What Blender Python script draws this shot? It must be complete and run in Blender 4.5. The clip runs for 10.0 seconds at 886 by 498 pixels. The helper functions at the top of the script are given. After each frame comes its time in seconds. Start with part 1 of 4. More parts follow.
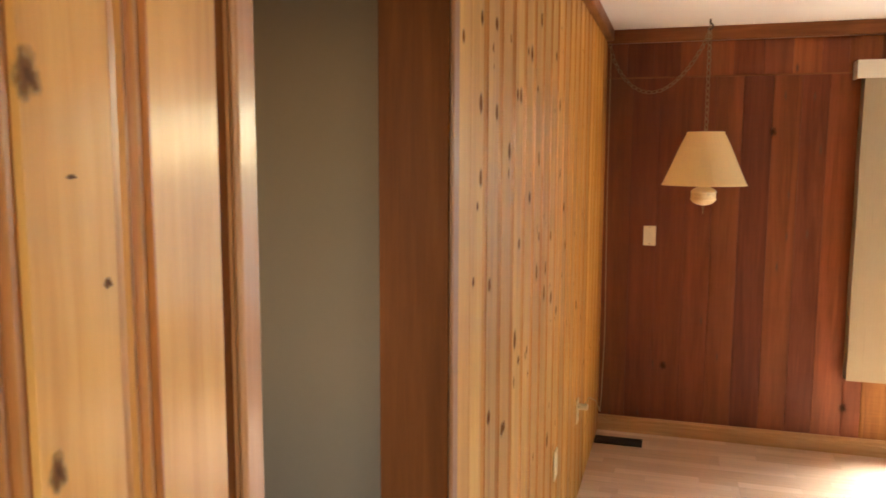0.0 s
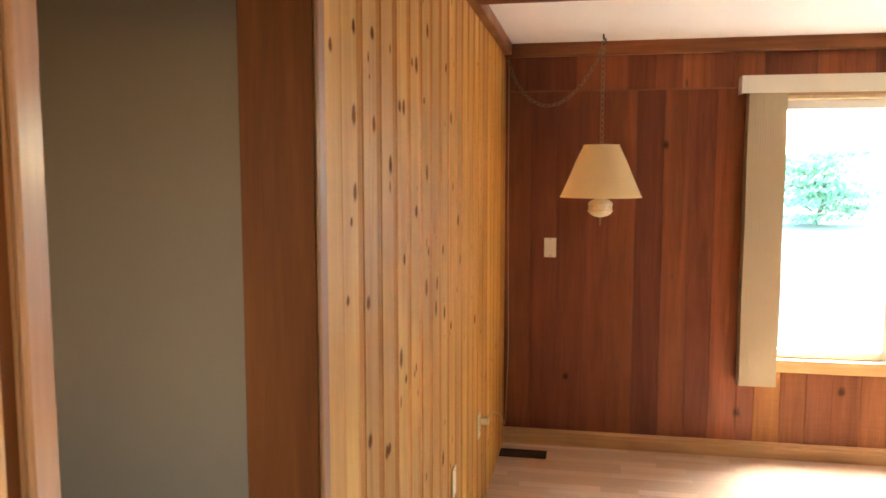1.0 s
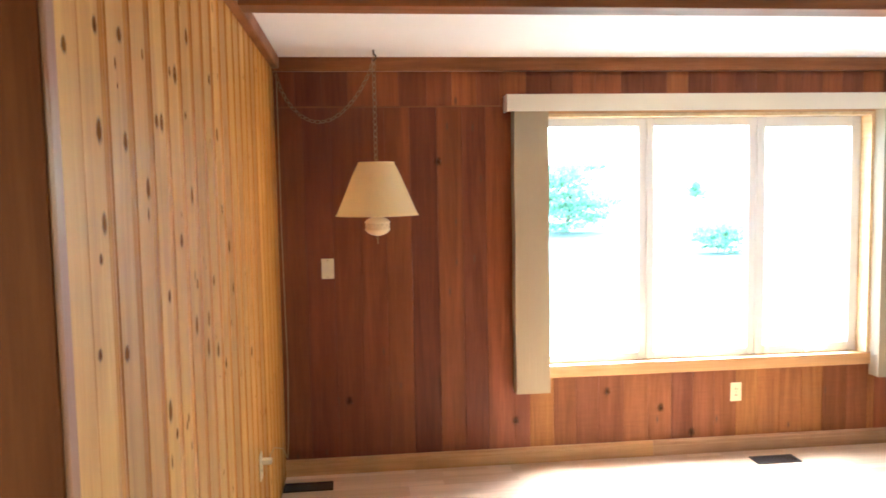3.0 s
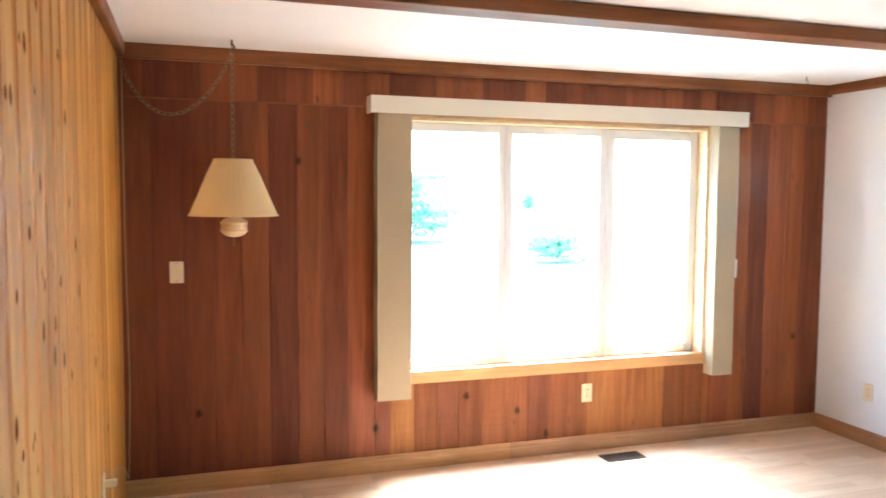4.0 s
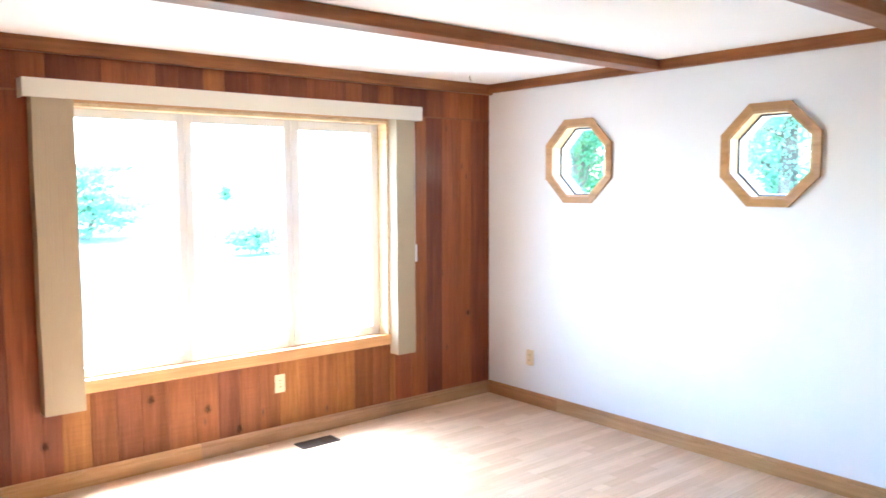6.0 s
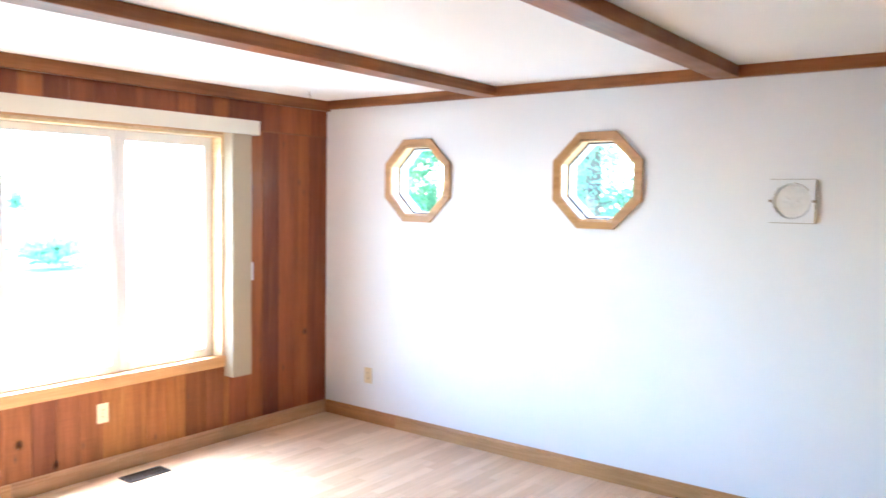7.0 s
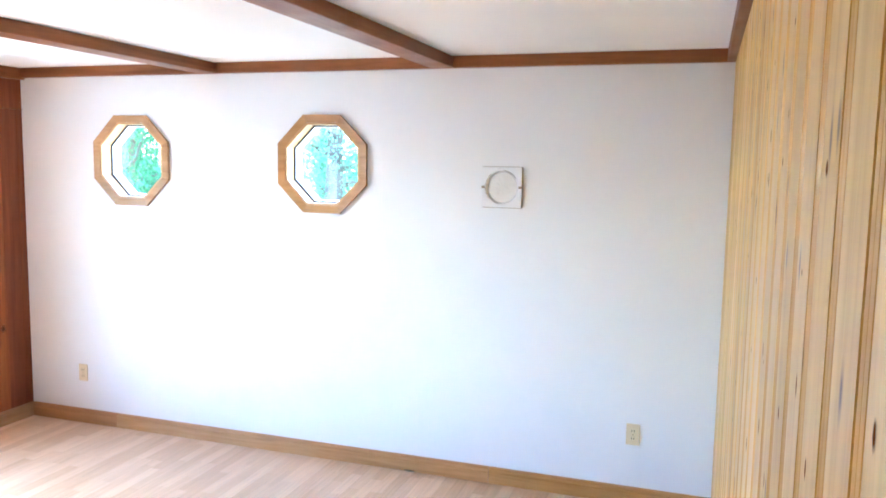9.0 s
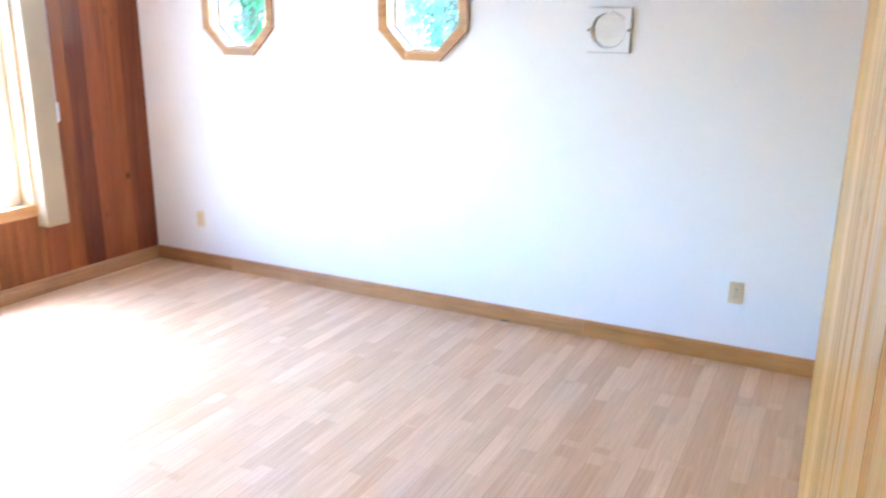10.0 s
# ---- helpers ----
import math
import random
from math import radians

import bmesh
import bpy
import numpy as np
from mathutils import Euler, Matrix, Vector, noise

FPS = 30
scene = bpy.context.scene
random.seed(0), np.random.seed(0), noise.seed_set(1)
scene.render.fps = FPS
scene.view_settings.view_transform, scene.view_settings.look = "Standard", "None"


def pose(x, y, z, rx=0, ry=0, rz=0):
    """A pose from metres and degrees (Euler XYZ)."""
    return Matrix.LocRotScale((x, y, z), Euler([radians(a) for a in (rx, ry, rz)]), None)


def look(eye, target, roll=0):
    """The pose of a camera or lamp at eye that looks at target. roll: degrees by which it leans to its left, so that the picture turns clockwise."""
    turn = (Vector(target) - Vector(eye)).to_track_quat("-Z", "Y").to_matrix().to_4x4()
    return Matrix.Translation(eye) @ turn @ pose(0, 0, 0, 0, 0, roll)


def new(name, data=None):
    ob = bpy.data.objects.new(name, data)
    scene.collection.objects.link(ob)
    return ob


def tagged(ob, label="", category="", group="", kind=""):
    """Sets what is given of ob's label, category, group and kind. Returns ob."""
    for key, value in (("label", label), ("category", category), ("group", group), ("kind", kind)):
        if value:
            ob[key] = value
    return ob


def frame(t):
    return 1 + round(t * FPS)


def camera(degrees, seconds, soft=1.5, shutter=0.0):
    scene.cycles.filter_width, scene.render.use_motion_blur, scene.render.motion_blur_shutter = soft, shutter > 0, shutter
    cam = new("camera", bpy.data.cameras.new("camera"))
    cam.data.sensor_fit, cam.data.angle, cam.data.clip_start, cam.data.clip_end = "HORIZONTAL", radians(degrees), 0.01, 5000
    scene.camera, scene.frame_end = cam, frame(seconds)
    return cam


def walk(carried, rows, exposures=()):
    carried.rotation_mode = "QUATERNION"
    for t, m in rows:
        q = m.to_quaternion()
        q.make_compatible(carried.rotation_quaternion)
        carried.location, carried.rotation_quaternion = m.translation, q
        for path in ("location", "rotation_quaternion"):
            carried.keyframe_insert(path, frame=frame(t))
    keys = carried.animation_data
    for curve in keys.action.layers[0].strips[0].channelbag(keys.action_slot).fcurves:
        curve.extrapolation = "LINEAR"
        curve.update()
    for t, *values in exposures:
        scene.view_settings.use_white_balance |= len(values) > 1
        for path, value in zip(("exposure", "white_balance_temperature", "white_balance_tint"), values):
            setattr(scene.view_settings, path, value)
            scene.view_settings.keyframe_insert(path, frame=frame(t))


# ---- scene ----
cam = camera(59.2, 10.0, soft=1.6, shutter=0.35)
PATH = [
    (0, (0.411, -4.648, 1.623), (-0.159, -2.745, 1.392), 0.2),
    (0.5, (0.438, -4.606, 1.62), (-0.011, -2.669, 1.398), 0.1),
    (1, (0.48, -4.566, 1.624), (0.116, -2.609, 1.426), -0.0),
    (1.5, (0.513, -4.532, 1.633), (0.208, -2.565, 1.437), -0.3),
    (2, (0.486, -4.488, 1.631), (0.361, -2.498, 1.468), -0.0),
    (2.2, (0.474, -4.473, 1.635), (0.415, -2.48, 1.479), -0.4),
    (3.3, (0.432, -4.386, 1.636), (0.748, -2.418, 1.476), -0.3),
    (3.5, (0.425, -4.371, 1.64), (0.808, -2.414, 1.486), 0.4),
    (4, (0.329, -4.289, 1.603), (0.949, -2.392, 1.461), 0.4),
    (4.2, (0.359, -4.291, 1.596), (1.052, -2.421, 1.445), 0.2),
    (4.5, (0.418, -4.349, 1.572), (1.243, -2.535, 1.407), -0.1),
    (4.8, (0.472, -4.369, 1.566), (1.347, -2.579, 1.399), 0.5),
    (5, (0.487, -4.366, 1.562), (1.403, -2.596, 1.396), 1.0),
    (5.5, (0.482, -4.378, 1.573), (1.563, -2.702, 1.415), 1.0),
    (5.7, (0.432, -4.369, 1.602), (1.604, -2.757, 1.435), 0.1),
    (6.8, (0.355, -4.268, 1.605), (1.868, -2.967, 1.485), 1.2),
    (7, (0.3, -4.243, 1.639), (1.895, -3.045, 1.51), 0.9),
    (7.5, (0.387, -4.255, 1.647), (2.095, -3.223, 1.507), 1.0),
    (8, (0.408, -4.265, 1.635), (2.198, -3.382, 1.505), 1.1),
    (8.2, (0.402, -4.27, 1.674), (2.227, -3.465, 1.518), 1.2),
    (8.5, (0.398, -4.283, 1.741), (2.262, -3.579, 1.569), 1.4),
    (8.8, (0.399, -4.313, 1.777), (2.288, -3.679, 1.599), 1.0),
    (9, (0.398, -4.317, 1.779), (2.284, -3.69, 1.559), 1.0),
    (9.5, (0.44, -4.352, 1.673), (2.291, -3.676, 1.332), 0.8),
    (10, (0.461, -4.399, 1.63), (2.18, -3.528, 1.096), 0.7),
]
walk(cam, [(t, look(eye, target, roll)) for t, eye, target, roll in PATH],
     exposures=[(0.0, 4.29, 5900, 9), (2.0, 4.45, 5220, 7), (3.5, 4.56, 4920, 5), (5.5, 4.70, 4740, 6), (7.5, 4.75, 4720, 8), (10.0, 4.94, 4500, 8)])

# ---------- world, sun, sky ----------
world = bpy.data.worlds.new("sky")
scene.world = world
world.use_nodes = True
wn = world.node_tree
sky = wn.nodes.new("ShaderNodeTexSky")
sky.sky_type = "NISHITA"
sky.sun_disc = False
sky.air_density = 1.5
sky.dust_density = 0.0
SUN_EL = radians(52)
SUN_FROM = Vector((0.34 * math.cos(SUN_EL), 0.94 * math.cos(SUN_EL), math.sin(SUN_EL)))
sky.sun_elevation = SUN_EL
sky.sun_rotation = math.atan2(SUN_FROM.x, SUN_FROM.y)
wn.links.new(sky.outputs[0], wn.nodes["Background"].inputs[0])
wn.nodes["Background"].inputs[1].default_value = 0.15
sun = new("sun", bpy.data.lights.new("sun", "SUN"))
sun.data.energy = 1.9
sun.data.angle = radians(0.6)
sun.data.color = (1.0, 0.97, 0.92)
sun.matrix_world = look(SUN_FROM * 30, (0, 0, 0))

# ---------- sizes ----------
E = 4.48          # inner face of the white wall
H = 2.347         # ceiling
HALL = -6.4       # end of the hall behind the camera
S_Y, S_END = -4.43, 0.665   # pine partition: y of its face, x of its free end
D0, D1 = -3.962, -3.208                  # doorway in the knotty wall
WX0, WX1, WZ0, WZ1 = 1.47, 3.53, 0.579, 2.035   # window opening


# ---------- materials ----------
def mat(name):
    m = bpy.data.materials.new(name)
    m.use_nodes = True
    return m, m.node_tree.nodes, m.node_tree.links, m.node_tree.nodes["Principled BSDF"]


def ramp(nodes, stops):
    r = nodes.new("ShaderNodeValToRGB")
    e = r.color_ramp.elements
    while len(e) < len(stops):
        e.new(0.5)
    for el, (p, c) in zip(e, stops):
        el.position, el.color = p, (*c, 1) if len(c) == 3 else c
    return r


def math_node(n, l, op, a, b=None):
    m = n.new("ShaderNodeMath")
    m.operation = op
    for i, v in enumerate((a, b)):
        if v is None:
            continue
        if isinstance(v, (int, float)):
            m.inputs[i].default_value = v
        else:
            l.new(v, m.inputs[i])
    return m.outputs[0]


def mix(n, l, fac, a, b, blend="MIX"):
    m = n.new("ShaderNodeMix")
    m.data_type, m.blend_type = "RGBA", blend
    for i, v in ((0, fac), (6, a), (7, b)):
        if isinstance(v, (int, float)):
            m.inputs[i].default_value = v
        elif isinstance(v, tuple):
            m.inputs[i].default_value = (*v, 1)
        else:
            l.new(v, m.inputs[i])
    return m.outputs[2]


def coords(n, l, scale, per_object=True, source="Object"):
    tc = n.new("ShaderNodeTexCoord")
    out = tc.outputs[source]
    if per_object:
        oi = n.new("ShaderNodeObjectInfo")
        comb = n.new("ShaderNodeCombineXYZ")
        l.new(math_node(n, l, "MULTIPLY", oi.outputs["Random"], 37.0), comb.inputs[0])
        l.new(math_node(n, l, "MULTIPLY", oi.outputs["Random"], 53.0), comb.inputs[1])
        l.new(math_node(n, l, "MULTIPLY", oi.outputs["Random"], 71.0), comb.inputs[2])
        add = n.new("ShaderNodeVectorMath")
        l.new(out, add.inputs[0])
        l.new(comb.outputs[0], add.inputs[1])
        out = add.outputs[0]
    mp = n.new("ShaderNodeMapping")
    mp.inputs["Scale"].default_value = scale
    l.new(out, mp.inputs[0])
    return mp.outputs[0]


def noise_tex(n, l, vec, scale, detail=4.0, rough=0.55, distort=0.0):
    t = n.new("ShaderNodeTexNoise")
    t.inputs["Scale"].default_value, t.inputs["Detail"].default_value = scale, detail
    t.inputs["Roughness"].default_value, t.inputs["Distortion"].default_value = rough, distort
    l.new(vec, t.inputs["Vector"])
    return t.outputs["Fac"]


def bump(n, l, bsdf, height, strength, dist=0.002):
    b = n.new("ShaderNodeBump")
    b.inputs["Strength"].default_value, b.inputs["Distance"].default_value = strength, dist
    l.new(height, b.inputs["Height"])
    l.new(b.outputs[0], bsdf.inputs["Normal"])


def wood(name, dark, mid, light, along=2, rough=0.38, coat=0.15, knots=0.0, tone=0.5, saw=0.0, spec=0.5, hues=None, bead=None):
    """Stained or varnished boards; along: the axis that the grain follows."""
    m, n, l, b = mat(name)
    sc = [1.0, 1.0, 1.0]
    sc[along] = 0.06
    vec = coords(n, l, sc)
    fine = noise_tex(n, l, vec, 90, 5, 0.6, 0.4)
    broad = noise_tex(n, l, vec, 14, 3, 0.5, 1.2)
    grain = math_node(n, l, "ADD", math_node(n, l, "MULTIPLY", fine, 0.36), math_node(n, l, "MULTIPLY", broad, 0.64))
    r = ramp(n, [(0.34, dark), (0.5, mid), (0.66, light)])
    l.new(grain, r.inputs[0])
    oi = n.new("ShaderNodeObjectInfo")
    tr = ramp(n, hues) if hues else ramp(n, [(0.0, (1 - tone, 1 - tone, 1 - 0.7 * tone)), (0.55, (1.0, 1.0, 1.0)), (1.0, (1 + 0.5 * tone, 1 + 0.75 * tone, 1 + 0.75 * tone))])
    l.new(oi.outputs["Random"], tr.inputs[0])
    col = mix(n, l, 1.0, r.outputs[0], tr.outputs[0], "MULTIPLY")
    cloud = noise_tex(n, l, coords(n, l, (1.0, 1.0, 0.35)), 3.0, 2)
    cr = ramp(n, [(0.3, (0.82, 0.80, 0.78)), (0.7, (1.12, 1.1, 1.08))])
    l.new(cloud, cr.inputs[0])
    col = mix(n, l, 0.8, col, cr.outputs[0], "MULTIPLY")
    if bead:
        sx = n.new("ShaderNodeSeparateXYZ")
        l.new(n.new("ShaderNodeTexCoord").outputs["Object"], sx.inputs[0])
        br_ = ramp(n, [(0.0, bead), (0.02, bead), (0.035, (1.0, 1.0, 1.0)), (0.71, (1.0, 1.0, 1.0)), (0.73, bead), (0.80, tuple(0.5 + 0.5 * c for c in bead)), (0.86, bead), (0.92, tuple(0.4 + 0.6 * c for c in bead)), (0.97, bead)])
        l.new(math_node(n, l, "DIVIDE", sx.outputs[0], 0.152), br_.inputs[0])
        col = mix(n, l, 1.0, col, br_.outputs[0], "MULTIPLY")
    if saw:
        # relief shading of the saw marks, put into the colour as bands
        marks = noise_tex(n, l, coords(n, l, (5.0, 5.0, 95.0)), 1.5, 2)
        sm = ramp(n, [(0.35, (0.84, 0.82, 0.80)), (0.65, (1.10, 1.10, 1.10))])
        l.new(marks, sm.inputs[0])
        col = mix(n, l, min(0.8, 0.75 * saw), col, sm.outputs[0], "MULTIPLY")
    if knots:
        kv = coords(n, l, (23.0, 23.0, 7.0))
        flat, sp = n.new("ShaderNodeCombineXYZ"), n.new("ShaderNodeSeparateXYZ")
        l.new(kv, sp.inputs[0])
        l.new(sp.outputs[0], flat.inputs[0])
        l.new(sp.outputs[2], flat.inputs[1])
        vo = n.new("ShaderNodeTexVoronoi")
        vo.voronoi_dimensions = "2D"
        vo.inputs["Scale"].default_value = 1.0
        l.new(flat.outputs[0], vo.inputs["Vector"])
        warp = math_node(n, l, "ADD", vo.outputs["Distance"], math_node(n, l, "MULTIPLY", noise_tex(n, l, vec, 40, 2), 0.10))
        kr = ramp(n, [(0.13, (1, 1, 1)), (0.19, (0.45,) * 3), (0.30, (0, 0, 0))])
        l.new(warp, kr.inputs[0])
        sep = n.new("ShaderNodeSeparateColor")
        l.new(vo.outputs["Color"], sep.inputs[0])
        some = math_node(n, l, "GREATER_THAN", sep.outputs[0], 1 - knots)
        fac = math_node(n, l, "MULTIPLY", kr.outputs[0], some)
        col = mix(n, l, fac, col, (0.12, 0.052, 0.026))
    l.new(col, b.inputs["Base Color"])
    rr = ramp(n, [(0.3, (rough + 0.1,) * 3), (0.7, (rough - 0.06,) * 3)])
    l.new(cloud, rr.inputs[0])
    l.new(rr.outputs[0], b.inputs["Roughness"])
    b.inputs["Coat Weight"].default_value, b.inputs["Coat Roughness"].default_value = coat, 0.16
    b.inputs["Specular IOR Level"].default_value = spec
    h = fine
    if saw:
        sv = coords(n, l, (0.4, 0.4, 60.0))
        h = math_node(n, l, "ADD", fine, math_node(n, l, "MULTIPLY", noise_tex(n, l, sv, 1.6, 2), saw))
    bump(n, l, b, h, 0.25, 0.0015)
    return m


def paint(name, colour, rough=0.55, texture=0.15, scale=180, blotch=0.05):
    m, n, l, b = mat(name)
    tc = n.new("ShaderNodeTexCoord").outputs["Object"]
    big = noise_tex(n, l, tc, 1.7, 3)
    r = ramp(n, [(0.3, tuple(c * (1 - blotch) for c in colour)), (0.7, tuple(min(1, c * (1 + blotch)) for c in colour))])
    l.new(big, r.inputs[0])
    l.new(r.outputs[0], b.inputs["Base Color"])
    b.inputs["Roughness"].default_value = rough
    bump(n, l, b, noise_tex(n, l, tc, scale, 3), texture, 0.002)
    return m


def metal(name, colour, rough=0.38, metallic=1.0):
    m, n, l, b = mat(name)
    tc = n.new("ShaderNodeTexCoord").outputs["Object"]
    r = ramp(n, [(0.3, tuple(c * 0.75 for c in colour)), (0.7, colour)])
    l.new(noise_tex(n, l, tc, 60, 3), r.inputs[0])
    l.new(r.outputs[0], b.inputs["Base Color"])
    b.inputs["Metallic"].default_value, b.inputs["Roughness"].default_value = metallic, rough
    return m


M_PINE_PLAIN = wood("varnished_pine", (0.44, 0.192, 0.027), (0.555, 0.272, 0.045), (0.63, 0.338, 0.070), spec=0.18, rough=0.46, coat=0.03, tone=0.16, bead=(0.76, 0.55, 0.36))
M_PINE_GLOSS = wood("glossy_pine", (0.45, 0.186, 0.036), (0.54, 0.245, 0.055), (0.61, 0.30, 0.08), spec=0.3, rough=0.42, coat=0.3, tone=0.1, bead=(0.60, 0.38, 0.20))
# partition copy of the same panelling, paled: reflected sheen put into its colour
M_PINE = wood("sheen_paled_pine", (0.53, 0.315, 0.062), (0.63, 0.405, 0.092), (0.71, 0.475, 0.13), spec=0.28, rough=0.38, coat=0.18, knots=0.06, tone=0.12, bead=(0.86, 0.73, 0.52))
CEDAR_HUES = [(0.0, (0.64, 0.57, 0.70)), (0.25, (0.80, 0.75, 0.83)), (0.45, (0.96, 0.92, 0.94)), (0.6, (1.05, 1.02, 0.95)), (0.8, (1.17, 1.22, 1.05)), (1.0, (1.28, 1.45, 1.2))]
M_CEDAR = wood("stained_cedar", (0.178, 0.050, 0.0160), (0.242, 0.0725, 0.0226), (0.305, 0.0965, 0.0308), spec=0.25, rough=0.5, coat=0.05, knots=0.02, hues=CEDAR_HUES, saw=0.25)
# darker cedar for the lower tier left of x = 0.93
M_CEDAR_DARK = wood("darker_cedar", (0.122, 0.0335, 0.0122), (0.165, 0.0460, 0.0162), (0.21, 0.061, 0.0215), spec=0.25, rough=0.5, coat=0.05, knots=0.03, hues=CEDAR_HUES, saw=0.25)
# golder, more varied cedar for the boards below the window
GOLD_HUES = [(0.0, (0.66, 0.58, 0.72)), (0.3, (0.88, 0.86, 0.90)), (0.55, (1.10, 1.16, 1.02)), (0.8, (1.28, 1.45, 1.15)), (1.0, (1.5, 1.85, 1.4))]
M_CEDAR_GOLD = wood("golden_cedar", (0.16, 0.050, 0.015), (0.22, 0.075, 0.022), (0.285, 0.105, 0.034), spec=0.25, rough=0.55, coat=0.0, knots=0.03, hues=GOLD_HUES, saw=0.6)
M_TRIM = wood("stained_trim", (0.17, 0.058, 0.015), (0.235, 0.086, 0.025), (0.295, 0.118, 0.038), along=0, spec=0.25, rough=0.42, coat=0.06, tone=0.12)
M_TRIM_Y = wood("stained_trim_lengthwise", (0.17, 0.058, 0.015), (0.235, 0.086, 0.025), (0.295, 0.118, 0.038), along=1, spec=0.25, rough=0.42, coat=0.06, tone=0.12)
M_TRIM_Z = wood("stained_trim_upright", (0.122, 0.0325, 0.0062), (0.158, 0.043, 0.0082), (0.195, 0.056, 0.0115), along=2, spec=0.1, rough=0.5, coat=0.0, tone=0.08)
M_BEAD = wood("worn_edge_bead", (0.25, 0.096, 0.030), (0.33, 0.132, 0.044), (0.40, 0.168, 0.06), along=2, spec=0.35, rough=0.42, coat=0.3, tone=0.05)
M_OAK = wood("oak_base", (0.41, 0.212, 0.068), (0.51, 0.28, 0.10), (0.59, 0.35, 0.145), along=0, rough=0.38, coat=0.15, tone=0.22)
M_OAK_Y = wood("oak_base_lengthwise", (0.41, 0.212, 0.068), (0.51, 0.28, 0.10), (0.59, 0.35, 0.145), along=1, rough=0.38, coat=0.15, tone=0.22)
M_OAK_RED = wood("oak_base_reddish", (0.30, 0.135, 0.045), (0.39, 0.185, 0.065), (0.46, 0.23, 0.09), along=1, rough=0.38, coat=0.15, tone=0.05)
M_OAK_GOLD = wood("oak_base_golden", (0.38, 0.18, 0.045), (0.48, 0.245, 0.07), (0.56, 0.30, 0.10), along=1, rough=0.38, coat=0.15, tone=0.05)
# darker oak: this length's own tone, with its shade put into the colour
M_OAK_SHADED = wood("oak_base_shaded", (0.34, 0.18, 0.08), (0.43, 0.24, 0.11), (0.50, 0.30, 0.15), along=0, rough=0.4, coat=0.1, tone=0.1)
# paler than the oak trim: the window's glow is put into its colour
M_GLOW_LINING = wood("glow_pale_lining", (0.56, 0.39, 0.19), (0.64, 0.47, 0.25), (0.71, 0.54, 0.31), along=1, rough=0.4, coat=0.1, tone=0.08)
M_REVEAL = wood("oak_reveal", (0.49, 0.285, 0.095), (0.57, 0.35, 0.13), (0.64, 0.42, 0.18), along=1, rough=0.4, coat=0.1, tone=0.08)
M_CASING = wood("oak_casing", (0.36, 0.185, 0.055), (0.46, 0.25, 0.08), (0.54, 0.31, 0.115), along=1, rough=0.38, coat=0.15, tone=0.12)
M_WHITE = paint("white_wall_paint", (0.81, 0.815, 0.84), 0.5, 0.12, 220, 0.012)
M_CEIL = paint("stippled_ceiling", (0.85, 0.83, 0.81), 0.8, 0.5, 150, 0.02)
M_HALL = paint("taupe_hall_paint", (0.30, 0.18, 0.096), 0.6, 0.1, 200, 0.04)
M_PLATE = paint("almond_plastic", (0.72, 0.60, 0.39), 0.35, 0.03, 60, 0.03)
M_SLOT = paint("dark_slot", (0.05, 0.04, 0.03), 0.5, 0.02, 60, 0.03)
M_VINYL = paint("white_window_vinyl", (0.70, 0.70, 0.72), 0.4, 0.03, 60, 0.02)
M_SASH = paint("white_sash_paint", (0.84, 0.84, 0.83), 0.4, 0.03, 60, 0.02)
M_BRONZE = metal("brown_register_metal", (0.055, 0.034, 0.022), 0.45, 0.6)
M_BRASS = metal("aged_brass", (0.34, 0.23, 0.10), 0.38, 1.0)
M_GOLD = metal("pale_gold_metal", (0.88, 0.72, 0.46), 0.32, 0.55)
M_CHAIN = metal("dull_bronze_chain", (0.31, 0.21, 0.11), 0.4, 0.8)
M_CORD = paint("tan_cord", (0.40, 0.28, 0.14), 0.5, 0.02, 60, 0.03)
M_GASKET = paint("dark_gasket", (0.06, 0.045, 0.035), 0.6, 0.02, 60, 0.03)


def fabric(name, colour, rough=0.8, translucent=0.35, ribs=420.0):
    m, n, l, b = mat(name)
    vec = coords(n, l, (1, 1, 0.05))
    f = noise_tex(n, l, vec, ribs, 2)
    r = ramp(n, [(0.3, tuple(c * 0.95 for c in colour)), (0.7, colour)])
    l.new(f, r.inputs[0])
    l.new(r.outputs[0], b.inputs["Base Color"])
    b.inputs["Roughness"].default_value = rough
    bump(n, l, b, f, 0.2, 0.001)
    tl = n.new("ShaderNodeBsdfTranslucent")
    l.new(r.outputs[0], tl.inputs[0])
    ms = n.new("ShaderNodeMixShader")
    ms.inputs[0].default_value = translucent
    l.new(b.outputs[0], ms.inputs[1])
    l.new(tl.outputs[0], ms.inputs[2])
    l.new(ms.outputs[0], n["Material Output"].inputs[0])
    return m


M_VANE = fabric("beige_vane", (0.44, 0.355, 0.225), 0.6, 0.12)
M_VALANCE = paint("cream_vinyl", (0.69, 0.64, 0.53), 0.4, 0.03, 60, 0.02)
M_SHADE = fabric("cream_shade", (0.98, 0.85, 0.54), 0.85, 0.6, 700)
M_CERAMIC = paint("pearly_cream_ceramic", (0.80, 0.66, 0.43), 0.3, 0.02, 60, 0.06)

M_GLASS, _n, _l, _b = mat("window_glass")
_b.inputs["Transmission Weight"].default_value = 1.0
_b.inputs["Roughness"].default_value = 0.0
_b.inputs["IOR"].default_value = 1.45
_b.inputs["Base Color"].default_value = (0.98, 1.0, 0.99, 1)


